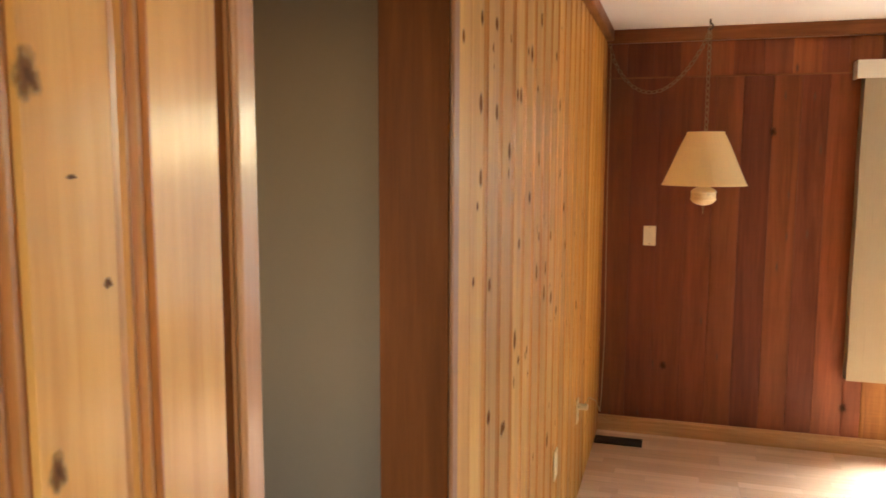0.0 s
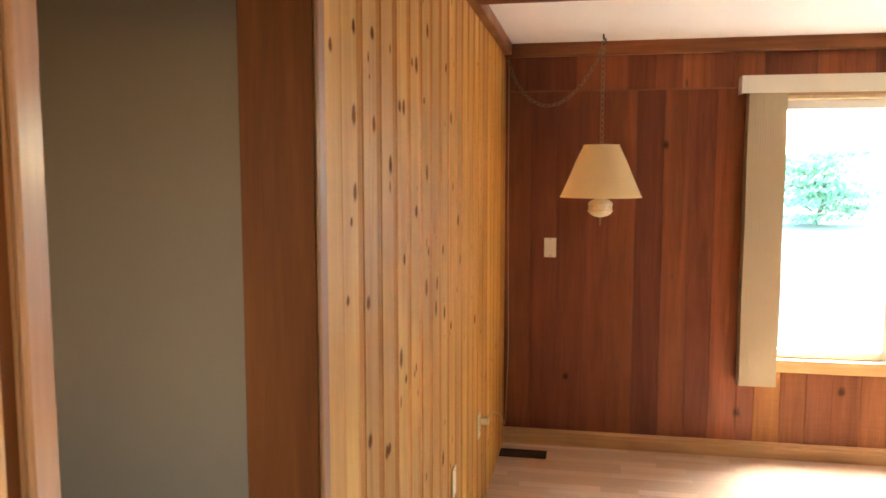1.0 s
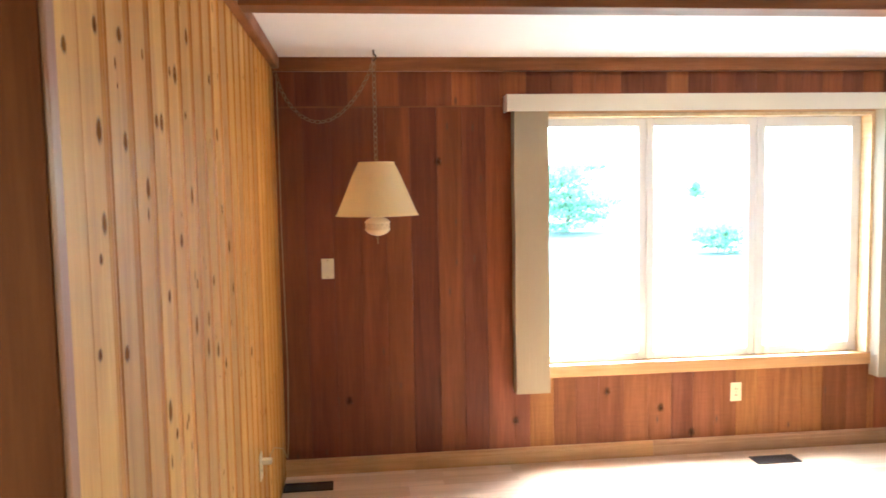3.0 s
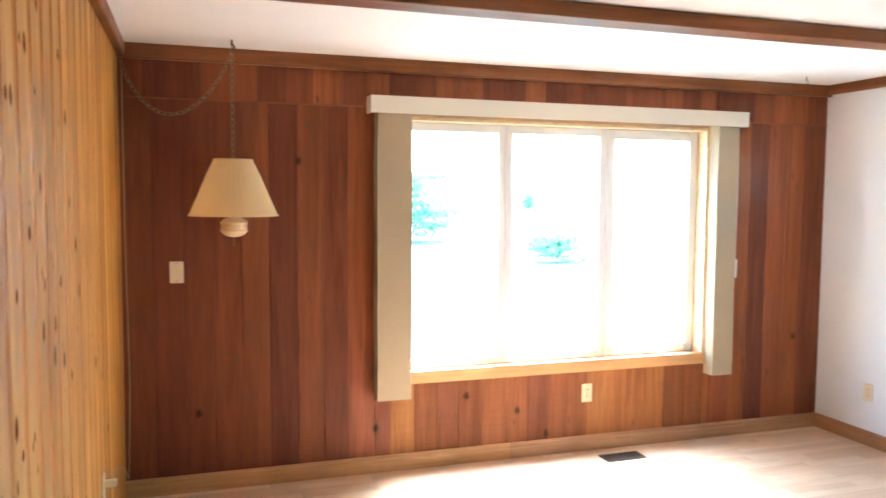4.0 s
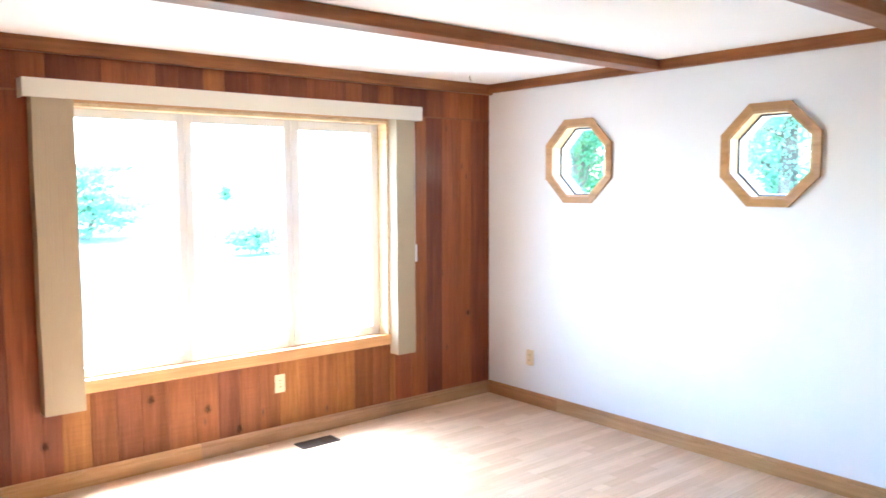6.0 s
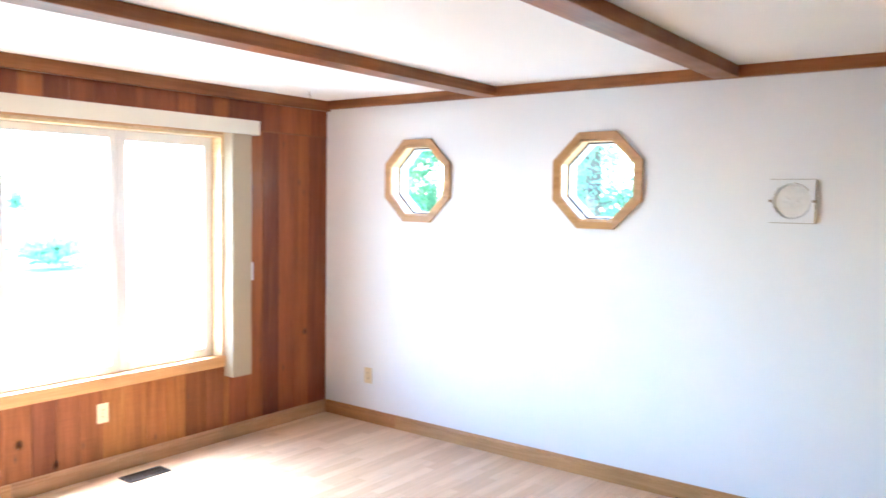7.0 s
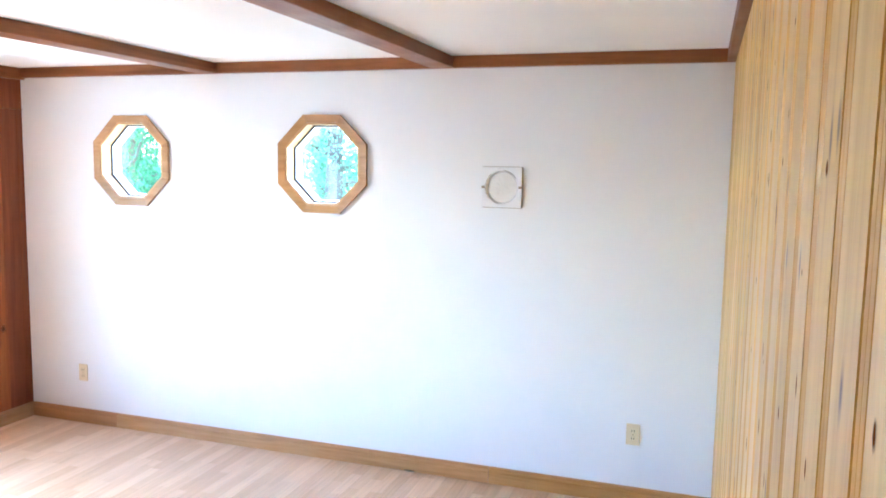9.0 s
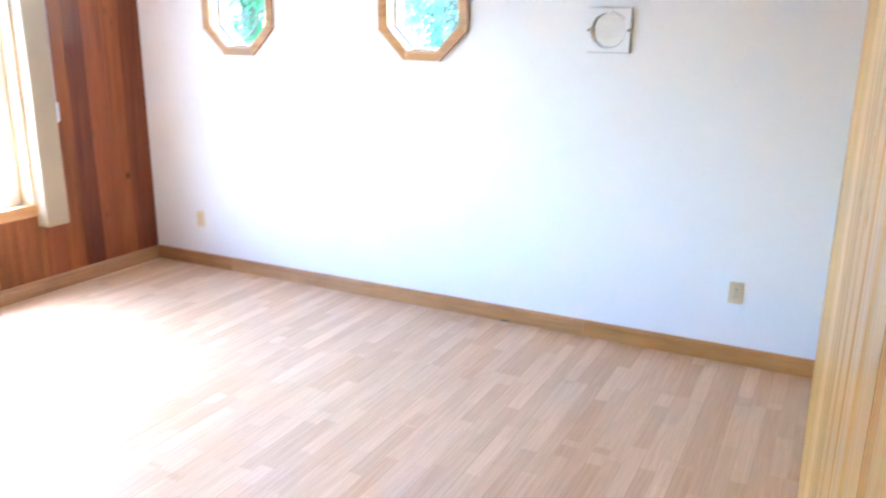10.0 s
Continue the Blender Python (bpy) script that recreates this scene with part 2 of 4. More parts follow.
def laminate():
    m, n, l, b = mat("three_strip_laminate")
    tc = n.new("ShaderNodeTexCoord").outputs["Object"]
    oi = n.new("ShaderNodeObjectInfo")
    comb = n.new("ShaderNodeCombineXYZ")
    l.new(math_node(n, l, "MULTIPLY", oi.outputs["Random"], 9.0), comb.inputs[0])
    add = n.new("ShaderNodeVectorMath")
    l.new(tc, add.inputs[0])
    l.new(comb.outputs[0], add.inputs[1])
    br = n.new("ShaderNodeTexBrick")
    br.offset, br.squash = 0.37, 1.0
    br.inputs["Scale"].default_value = 1.0
    br.inputs["Brick Width"].default_value = 0.42
    br.inputs["Row Height"].default_value = 0.0655
    br.inputs["Mortar Size"].default_value = 0.0006
    br.inputs["Mortar Smooth"].default_value = 0.6
    br.inputs["Color1"].default_value = (0.63, 0.41, 0.235, 1)
    br.inputs["Color2"].default_value = (0.775, 0.56, 0.37, 1)
    br.inputs["Mortar"].default_value = (0.50, 0.33, 0.22, 1)
    l.new(add.outputs[0], br.inputs["Vector"])
    g = noise_tex(n, l, coords(n, l, (0.05, 1, 1)), 70, 5, 0.6, 0.6)
    gr = ramp(n, [(0.3, (0.86, 0.83, 0.80)), (0.7, (1.08, 1.07, 1.06))])
    l.new(g, gr.inputs[0])
    col = mix(n, l, 0.9, br.outputs[0], gr.outputs[0], "MULTIPLY")
    l.new(col, b.inputs["Base Color"])
    w = noise_tex(n, l, coords(n, l, (1, 1, 1), False), 2.2, 3)
    rr = ramp(n, [(0.3, (0.31,) * 3), (0.7, (0.38,) * 3)])
    l.new(w, rr.inputs[0])
    l.new(rr.outputs[0], b.inputs["Roughness"])
    bump(n, l, b, g, 0.1, 0.0008)
    return m


M_LAM = laminate()


# ---------- mesh helpers ----------
def bx(bm, x0, y0, z0, x1, y1, z1, bevel=0.0):
    got = bmesh.ops.create_cube(bm, size=1.0)["verts"]
    bmesh.ops.scale(bm, vec=(x1 - x0, y1 - y0, z1 - z0), verts=got)
    bmesh.ops.translate(bm, vec=((x0 + x1) / 2, (y0 + y1) / 2, (z0 + z1) / 2), verts=got)
    if bevel:
        ed = {e for v in got for e in v.link_edges}
        bmesh.ops.bevel(bm, geom=list(ed), offset=bevel, segments=2, affect="EDGES", profile=0.5)
    return bm


def box(*a, bevel=0.0):
    return bx(bmesh.new(), *a, bevel=bevel)


def to_mesh(name, bm, material, smooth=False):
    bmesh.ops.recalc_face_normals(bm, faces=bm.faces)
    me = bpy.data.meshes.new(name)
    bm.to_mesh(me)
    bm.free()
    me.materials.append(material)
    if smooth:
        for p in me.polygons:
            p.use_smooth = True
    return me


def part(name, bm, material, parent=None, label="", smooth=False):
    """One mesh object in world coordinates, under a thing or a part."""
    ob = new(name, to_mesh(name, bm, material, smooth))
    if parent is not None:
        bpy.context.view_layer.update()
        ob.parent = parent
        ob.matrix_parent_inverse = parent.matrix_world.inverted()
    return tagged(ob, label)


def thing(name, at, label, category, group="", kind=""):
    ob = new(name)
    ob.empty_display_size = 0.1
    ob.location = at
    bpy.context.view_layer.update()
    return tagged(ob, label, category, group, kind)


def piece(name, me, parent, m):
    ob = new(name, me)
    ob.parent = parent
    ob.matrix_basis = m
    return ob


def structure(name, bm, material, label, category="", smooth=False):
    return tagged(new(name, to_mesh(name, bm, material, smooth)), label, category or name.split("_")[0], "", "structure")


def extrude_profile(pts, axis, a, b):
    """A closed profile of 2D points drawn along x ('x': points are y, z), y ('y': x, z) or z ('z': x, y)."""
    bm = bmesh.new()

    def place(p, t):
        return {"x": (t, p[0], p[1]), "y": (p[0], t, p[1]), "z": (p[0], p[1], t)}[axis]
    v0 = [bm.verts.new(place(p, a)) for p in pts]
    v1 = [bm.verts.new(place(p, b)) for p in pts]
    for i in range(len(pts)):
        j = (i + 1) % len(pts)
        bm.faces.new((v0[i], v0[j], v1[j], v1[i]))
    bm.faces.new(v0)
    bm.faces.new(v1)
    return bm


def lathe(profile, steps=40):
    bm = bmesh.new()
    rings = []
    for r, z in profile:
        rings.append([bm.verts.new((r * math.cos(2 * math.pi * i / steps), r * math.sin(2 * math.pi * i / steps), z)) for i in range(steps)])
    for a, b in zip(rings, rings[1:]):
        for i in range(steps):
            j = (i + 1) % steps
            bm.faces.new((a[i], a[j], b[j], b[i]))
    return bm


def tube(points, radius, sides=8):
    bm = bmesh.new()
    rings = []
    for i, p in enumerate(points):
        d = (Vector(points[min(i + 1, len(points) - 1)]) - Vector(points[max(i - 1, 0)])).normalized()
        u = d.orthogonal().normalized()
        if abs(d.z) < 0.9:
            u = d.cross(Vector((0, 0, 1))).normalized()
        w = d.cross(u)
        rings.append([bm.verts.new(Vector(p) + radius * (math.cos(2 * math.pi * k / sides) * u + math.sin(2 * math.pi * k / sides) * w)) for k in range(sides)])
    for a, b in zip(rings, rings[1:]):
        for i in range(sides):
            j = (i + 1) % sides
            bm.faces.new((a[i], a[j], b[j], b[i]))
    bm.faces.new(rings[0])
    bm.faces.new(rings[-1])
    return bm


def moved(bm, m):
    bmesh.ops.transform(bm, matrix=m, verts=bm.verts)
    return bm


def joined(*bms):
    out = bmesh.new()
    for b in bms:
        me = bpy.data.meshes.new("joint")
        b.to_mesh(me)
        b.free()
        out.from_mesh(me)
        bpy.data.meshes.remove(me)
    return out


# ---------- the shell ----------
floor = structure("floor", box(-1.6, HALL - 0.2, -0.12, E + 0.2, 0.2, -0.009), M_LAM, "light brown three-strip laminate floor, sunlit by the window", "floor")
ceiling = structure("ceiling", box(-1.6, HALL - 0.2, H, E + 0.2, 0.2, H + 0.14), M_CEIL, "white stippled ceiling between stained beams", "ceiling")

# window wall: core round the opening
bm = bmesh.new()
T = 0.15
bx(bm, -1.6, 0.012, -0.12, WX0, T, H)
bx(bm, WX1, 0.012, -0.12, E + 0.2, T, H)
bx(bm, WX0, 0.012, -0.12, WX1, T, WZ0 - 0.05)
bx(bm, WX0, 0.012, WZ1, WX1, T, H)
wall_north = structure("wall_north", bm, M_CEDAR, "wall clad in dark reddish stained vertical boards round a window", "wall")

# knotty wall: core with the doorway
bm = bmesh.new()
DH = 2.03
bx(bm, -0.15, D1, -0.12, -0.014, 0.012, H)
bx(bm, -0.15, HALL, -0.12, -0.014, D0, H)
bx(bm, -0.15, D0, DH, -0.014, D1, H)
wall_west = structure("wall_west", bm, M_HALL, "wall clad in varnished knotty pine boards beside a doorway", "wall")

# white wall with two eight-sided openings
O_Y, O_Z, O_R = (-0.880, -2.218), 1.758, 0.238   # centres along the wall, height, apothem of the opening


def octagon(r, cy, cz):
    R = r / math.cos(math.pi / 8)
    return [(cy + R * math.cos(math.pi / 8 + k * math.pi / 4), cz + R * math.sin(math.pi / 8 + k * math.pi / 4)) for k in range(8)]


def wall_with_octagons(x0, x1, y0, y1, z0, z1):
    bm = bmesh.new()
    cuts = sorted(c for cy in O_Y for c in (cy - 0.4, cy + 0.4))
    ys = [y0, *cuts, y1]
    za, zb = O_Z - 0.4, O_Z + 0.4
    for x in (x0, x1):
        def quad(p):
            bm.faces.new([bm.verts.new((x, *q)) for q in p])
        for a, b in zip(ys, ys[1:]):
            quad(((a, z0), (b, z0), (b, za), (a, za)))
            quad(((a, zb), (b, zb), (b, z1), (a, z1)))
        for a, b in ((ys[0], ys[1]), (ys[2], ys[3]), (ys[4], ys[5])):
            quad(((a, za), (b, za), (b, zb), (a, zb)))
        for cy in O_Y:
            o = octagon(O_R, cy, O_Z)
            t = 0.4 * math.tan(math.pi / 8)
            outer = [(cy + 0.4, O_Z + t), (cy + t, O_Z + 0.4), (cy - t, O_Z + 0.4), (cy - 0.4, O_Z + t),
                     (cy - 0.4, O_Z - t), (cy - t, O_Z - 0.4), (cy + t, O_Z - 0.4), (cy + 0.4, O_Z - t)]
            for k in range(8):
                quad((o[k], o[(k + 1) % 8], outer[(k + 1) % 8], outer[k]))
            for k, c in ((0, (cy + 0.4, zb)), (2, (cy - 0.4, zb)), (4, (cy - 0.4, za)), (6, (cy + 0.4, za))):
                quad((outer[k], outer[k + 1], c))
    for cy in O_Y:
        o = octagon(O_R, cy, O_Z)
        for k in range(8):
            a, b = o[k], o[(k + 1) % 8]
            bm.faces.new([bm.verts.new(p) for p in ((x0, *a), (x0, *b), (x1, *b), (x1, *a))])
    for p in (((x0, y0, z0), (x0, y1, z0), (x1, y1, z0), (x1, y0, z0)), ((x0, y0, z1), (x0, y1, z1), (x1, y1, z1), (x1, y0, z1)),
              ((x0, y0, z0), (x0, y0, z1), (x1, y0, z1), (x1, y0, z0)), ((x0, y1, z0), (x0, y1, z1), (x1, y1, z1), (x1, y1, z0))):
        bm.faces.new([bm.verts.new(q) for q in p])
    bmesh.ops.remove_doubles(bm, verts=bm.verts, dist=0.0005)
    return bm


wall_east = structure("wall_east", wall_with_octagons(E, E + 0.16, HALL - 0.2, 0.012, -0.12, H), M_WHITE, "smooth white painted wall with two octagonal windows", "wall")

# pine partition, its free end near the camera's way
p_len = E - S_END
P_MAT = pose(E, S_Y, 0, 0, 0, 180)     # local x runs from the white wall to the free end; the room lies on local -y
wall_south = structure("wall_south", moved(box(-0.02, 0.014, -0.12, p_len, 0.13, H), P_MAT), M_WHITE, "partition clad in glossy knotty pine boards", "wall")
structure("trim_partition_end", moved(box(p_len + 0.001, -0.006, 0, p_len + 0.02, 0.14, H - 0.002, bevel=0.004), P_MAT), M_TRIM_Z, "stained trim closing the partition's free end", "trim")

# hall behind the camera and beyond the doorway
# unseen end wall: white for bounce, with two openings added for sky fill
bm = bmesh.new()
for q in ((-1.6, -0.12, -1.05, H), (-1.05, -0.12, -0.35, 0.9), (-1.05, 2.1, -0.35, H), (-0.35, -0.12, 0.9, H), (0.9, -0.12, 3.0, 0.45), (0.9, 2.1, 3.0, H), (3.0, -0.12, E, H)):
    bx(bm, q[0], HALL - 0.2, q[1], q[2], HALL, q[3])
structure("wall_hall_end", bm, M_WHITE, "unseen white wall at the hall's end, two openings added for sky light", "wall")
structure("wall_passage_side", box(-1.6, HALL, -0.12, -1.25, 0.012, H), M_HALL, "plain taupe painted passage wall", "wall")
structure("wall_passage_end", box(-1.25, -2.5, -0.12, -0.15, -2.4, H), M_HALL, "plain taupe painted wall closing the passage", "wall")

# ---------- doorway lining ----------
frame_door = thing("door_1", (-0.075, D1, 0), "dark stained wooden doorway lining without a door", "doorway", "", "structure")
part("jamb", box(-0.147, D1 - 0.018, 0, -0.004, D1 - 0.0005, DH, bevel=0.003), M_TRIM_Z, frame_door)
part("jamb", box(-0.147, D0 + 0.0005, 0, -0.004, D0 + 0.018, DH, bevel=0.003), M_TRIM_Z, frame_door)
part("head", box(-0.147, D0 + 0.019, DH - 0.018, -0.004, D1 - 0.019, DH, bevel=0.003), M_TRIM, frame_door)
part("edge_bead", box(-0.003, D1 - 0.018, 0, 0.006, D1 + 0.022, DH + 0.03, bevel=0.004), M_BEAD, frame_door, "rounded shiny edge bead")
part("edge_bead", box(-0.003, D0 - 0.020, 0, 0.006, D0 + 0.017, DH + 0.03, bevel=0.004), M_BEAD, frame_door, "rounded shiny edge bead")
part("bead_back", box(-0.0135, D0 - 0.0199, 0, -0.0034, D0 - 0.0003, DH + 0.0295), M_BEAD, frame_door)
part("bead_back", box(-0.0135, D1 + 0.0003, 0, -0.0034, D1 + 0.0219, DH + 0.0295), M_BEAD, frame_door)
part("head_bead", box(-0.003, D0 + 0.019, DH - 0.018, 0.006, D1 - 0.019, DH + 0.03, bevel=0.004), M_TRIM_Y, frame_door)

part("filler_strip", box(-0.0135, -4.0055, 0, -0.006, -3.9825, H - 0.04, bevel=0.001), M_TRIM_Z, frame_door, "dark recessed strip beside the bead")

# ---------- crown trim and beams ----------
CH, CD = 0.062, 0.038


def crown(name, bm_args, label, m):
    return structure(name, bm_args, m, label, "trim")


def crown_profile(sign, base, ch=CH):
    return [(base, H), (base + sign * CD, H), (base + sign * CD, H - ch + 0.006), (base + sign * (CD - 0.006), H - ch), (base, H - ch)]


crown("trim_crown_north", extrude_profile(crown_profile(-1, 0.0, 0.075), "x", 0.0, E), "stained crown trim over the boarded wall", M_TRIM)
crown("trim_crown_west", extrude_profile(crown_profile(1, 0.0), "y", HALL, -CD), "stained crown trim over the knotty pine wall", M_TRIM_Y)
crown("trim_crown_east", extrude_profile(crown_profile(-1, E), "y", S_Y, -CD), "stained crown trim over the white wall", M_TRIM_Y)
crown("trim_crown_south", moved(box(0.02, -CD, H - CH, p_len + 0.02, 0.0, H, bevel=0.003), P_MAT), "stained crown trim over the partition", M_TRIM)
BEAM_Z = H - CH
for y0, y1 in ((-1.532, -1.40), (-3.012, -2.88)):
    tagged(new("beam", to_mesh("beam", box(CD, y0, BEAM_Z, E - CD, y1, H - 0.001, bevel=0.004), M_TRIM)), "stained wooden box beam across the ceiling", "beam", "ceiling beams", "structure")

# ---------- skirting ----------
def base_profile(sign, base):
    return [(base + sign * d, z) for d, z in ((0, 0), (0.016, 0), (0.016, 0.060), (0.0125, 0.064), (0.0125, 0.072), (0.0145, 0.077), (0.0125, 0.083), (0.007, 0.087), (0.006, 0.094), (0, 0.094))]


for a, b, m_ in ((0.0, 2.163, M_OAK), (2.166, E, M_OAK_SHADED)):
    structure("baseboard_north", extrude_profile(base_profile(-1, 0.0), "x", a, b), m_, "honey oak baseboard under the boarded wall", "baseboard")
for a, b, m_ in ((-0.71, -0.016, M_OAK_RED), (-3.253, -0.713, M_OAK_Y), (S_Y, -3.256, M_OAK_GOLD)):
    structure("baseboard_east", extrude_profile(base_profile(-1, E), "y", a, b), m_, "honey oak baseboard under the white wall", "baseboard")

# dark plate on the baseboard's face stands in for a shaded gap
structure("trim_chip", box(E - 0.0178, -2.812, 0.0002, E - 0.0164, -2.755, 0.010, bevel=0.0005), M_SLOT, "thin dark plate painting a gap's shade at the oak baseboard's foot", "trim")

# ---------- window ----------
FY = 0.085     # room side of the vinyl frame
window_1 = thing("window_1", ((WX0 + WX1) / 2, 0.07, WZ0), "large three-part window with white frames and oak lining, bright daylight outside", "window", "", "structure")
part("sill", box(WX0 - 0.03, -0.022, WZ0 - 0.075, WX1 + 0.03, 0.011, WZ0 - 0.002, bevel=0.004), M_OAK, window_1, "honey oak apron and sill")
part("sill_board", box(WX0, 0.0115, WZ0 - 0.0495, WX1, 0.149, WZ0 - 0.012, bevel=0.003), M_OAK, window_1)
for a, b in ((WX0, WX0 + 0.018), (WX1 - 0.018, WX1)):
    part("lining", box(a + 0.001, -0.010, WZ0 - 0.011, b - 0.001, 0.149, WZ1 - 0.001, bevel=0.002), M_GLOW_LINING, window_1)
part("lining", box(WX0 + 0.019, -0.010, WZ1 - 0.02, WX1 - 0.019, 0.149, WZ1 - 0.001, bevel=0.002), M_GLOW_LINING, window_1)
part("casing", box(WX1 + 0.001, -0.014, WZ0 - 0.0, WX1 + 0.05, 0.0, WZ1 + 0.05, bevel=0.003), M_GLOW_LINING, window_1, "casing behind the blind, window glow painted into its pale colour")
part("casing", box(WX0 - 0.05, -0.014, WZ0 - 0.0, WX0 - 0.001, 0.0, WZ1 + 0.05, bevel=0.003), M_OAK, window_1)
part("casing", box(WX0, -0.014, WZ1 + 0.0005, WX1, 0.0, WZ1 + 0.05, bevel=0.003), M_OAK, window_1)
SASH = ((WX0 + 0.019, 2.153), (2.153, 2.840), (2.840, WX1 - 0.019))
for i, (a, b) in enumerate(SASH):
    fr = bmesh.new()
    w = 0.048 if i < 2 else 0.060
    z0, z1 = WZ0 - 0.011, WZ1 - 0.021
    y0, y1 = (FY, FY + 0.05)
    bx(fr, a + 0.001, y0, z0, a + w, y1, z1, bevel=0.004)
    bx(fr, b - w, y0, z0, b - 0.001, y1, z1, bevel=0.004)
    bx(fr, a + w + 0.0005, y0, z0, b - w - 0.0005, y1, z0 + w, bevel=0.004)
    bx(fr, a + w + 0.0005, y0, z1 - w, b - w - 0.0005, y1, z1, bevel=0.004)
    sash = part("sash", fr, M_VINYL, window_1, "white vinyl sash")
    pane = part("pane", box(a + w - 0.004, y0 + 0.022, z0 + w - 0.004, b - w + 0.004, y0 + 0.027, z1 - w + 0.004), M_GLASS, sash)
    pane.visible_shadow = False
    if i != 1:
        part("latch", box(a + 0.012, y0 - 0.012, z0 + 0.16, a + 0.03, y0 - 0.0005, z0 + 0.24, bevel=0.004), M_VINYL, sash, "small white casement latch")
    if i == 2:
        crank = joined(box(3.16, y0 - 0.016, z0 + 0.004, 3.30, y0 - 0.0005, z0 + 0.026, bevel=0.004),
                       tube([(3.17, y0 - 0.02, z0 + 0.022), (3.24, y0 - 0.03, z0 + 0.03), (3.29, y0 - 0.03, z0 + 0.024)], 0.006))
        part("crank", crank, M_VINYL, sash, "folded white window crank")

for k, cy in enumerate(O_Y):
    w = thing(f"window_{k + 2}", (E, cy, O_Z - 0.28), "octagonal window with honey oak casing and deep reveal, trees outside", "window", "octagonal windows", "structure")
    inner, outer = octagon(O_R, cy, O_Z), octagon(0.282, cy, O_Z)
    for j in range(8):
        a, b, c, d = inner[j], inner[(j + 1) % 8], outer[(j + 1) % 8], outer[j]
        seg = bmesh.new()
        fr_, bk = [seg.verts.new((E - 0.016, *p)) for p in (a, b)] + [seg.verts.new((E - 0.022, *p)) for p in (c, d)], [seg.verts.new((E - 0.0005, *p)) for p in (a, b, c, d)]
        seg.faces.new(fr_)
        seg.faces.new(bk)
        for q in range(4):
            seg.faces.new((fr_[q], fr_[(q + 1) % 4], bk[(q + 1) % 4], bk[q]))
        part("casing", seg, M_CASING, w)
    i1, i2 = octagon(O_R - 0.001, cy, O_Z), octagon(O_R - 0.012, cy, O_Z)
    ring = bmesh.new()
    for j in range(8):
        for p in ((i2[j], i2[(j + 1) % 8]),):
            ring.faces.new([ring.verts.new(q) for q in ((E - 0.012, *p[0]), (E - 0.012, *p[1]), (E + 0.13, *p[1]), (E + 0.13, *p[0]))])
        ring.faces.new([ring.verts.new(q) for q in ((E - 0.012, *i1[j]), (E - 0.012, *i1[(j + 1) % 8]), (E - 0.012, *i2[(j + 1) % 8]), (E - 0.012, *i2[j]))])
    part("reveal", ring, M_REVEAL, w, "pale oak reveal boards")
    for nm, ra, rb, xa, xb, m_ in (("gasket", O_R - 0.0125, O_R - 0.0205, E + 0.068, E + 0.0775, M_GASKET), ("frame", O_R - 0.0125, O_R - 0.0225, E + 0.078, E + 0.155, M_SASH)):
        oa, ob_ = octagon(ra, cy, O_Z), octagon(rb, cy, O_Z)
        fr = bmesh.new()
        for j in range(8):
            jj = (j + 1) % 8
            for q in (((xa, *oa[j]), (xa, *oa[jj]), (xa, *ob_[jj]), (xa, *ob_[j])), ((xb, *oa[j]), (xb, *oa[jj]), (xb, *ob_[jj]), (xb, *ob_[j])),
                      ((xa, *ob_[j]), (xa, *ob_[jj]), (xb, *ob_[jj]), (xb, *ob_[j])), ((xa, *oa[j]), (xa, *oa[jj]), (xb, *oa[jj]), (xb, *oa[j]))):
                fr.faces.new([fr.verts.new(p) for p in q])
        bmesh.ops.remove_doubles(fr, verts=fr.verts, dist=0.0002)
        part(nm, fr, m_, w)
    pn = extrude_profile([(x, z) for x, z in octagon(O_R - 0.021, cy, O_Z)], "x", E + 0.140, E + 0.145)
    pane = part("pane", pn, M_GLASS, w)
    pane.visible_shadow = False

# ---------- vertical blind ----------
blind = thing("vertical_blind", (2.51, -0.055, 0.44), "beige vertical blind drawn open to both sides under a cream valance", "blind")
VX0, VX1, VZ0, VZ1 = 1.278, 3.749, 2.040, 2.134
part("valance", box(VX0, -0.112, VZ0, VX1, -0.104, VZ1, bevel=0.002), M_VALANCE, blind, "cream valance board")
for a, b in ((VX0, VX0 + 0.008), (VX1 - 0.008, VX1)):
    part("valance_return", box(a, -0.1035, VZ0, b, -0.003, VZ1, bevel=0.002), M_VALANCE, blind)
part("headrail", box(VX0 + 0.02, -0.075, VZ1 - 0.045, VX1 - 0.02, -0.035, VZ1 - 0.005, bevel=0.003), M_VINYL, blind, "white headrail")


def vane(phase):
    """A slat hung edge-on to the room, its front edge curled over the gap to the next one."""
    bm = bmesh.new()
    line = [(0.0150, -0.0453), (0.010, -0.0457), (0.004, -0.0457), (0.0, -0.0450), (0.002, -0.020), (0.003, 0.0), (0.002, 0.020), (0.0, 0.0445)]
    rows = []
    for z in np.linspace(0.0, 1.645, 14):
        dx = 0.0016 * math.sin(9 * z + phase)
        rows.append([bm.verts.new((x + dx, y, z)) for x, y in line] + [bm.verts.new((x + dx + 0.0009, y + 0.0009, z)) for x, y in reversed(line)])
    for a, b in zip(rows, rows[1:]):
        for i in range(len(a)):
            j = (i + 1) % len(a)
            bm.faces.new((a[i], a[j], b[j], b[i]))
    bm.faces.new(rows[0])
    bm.faces.new(rows[-1])
    return to_mesh("vane", bm, M_VANE)


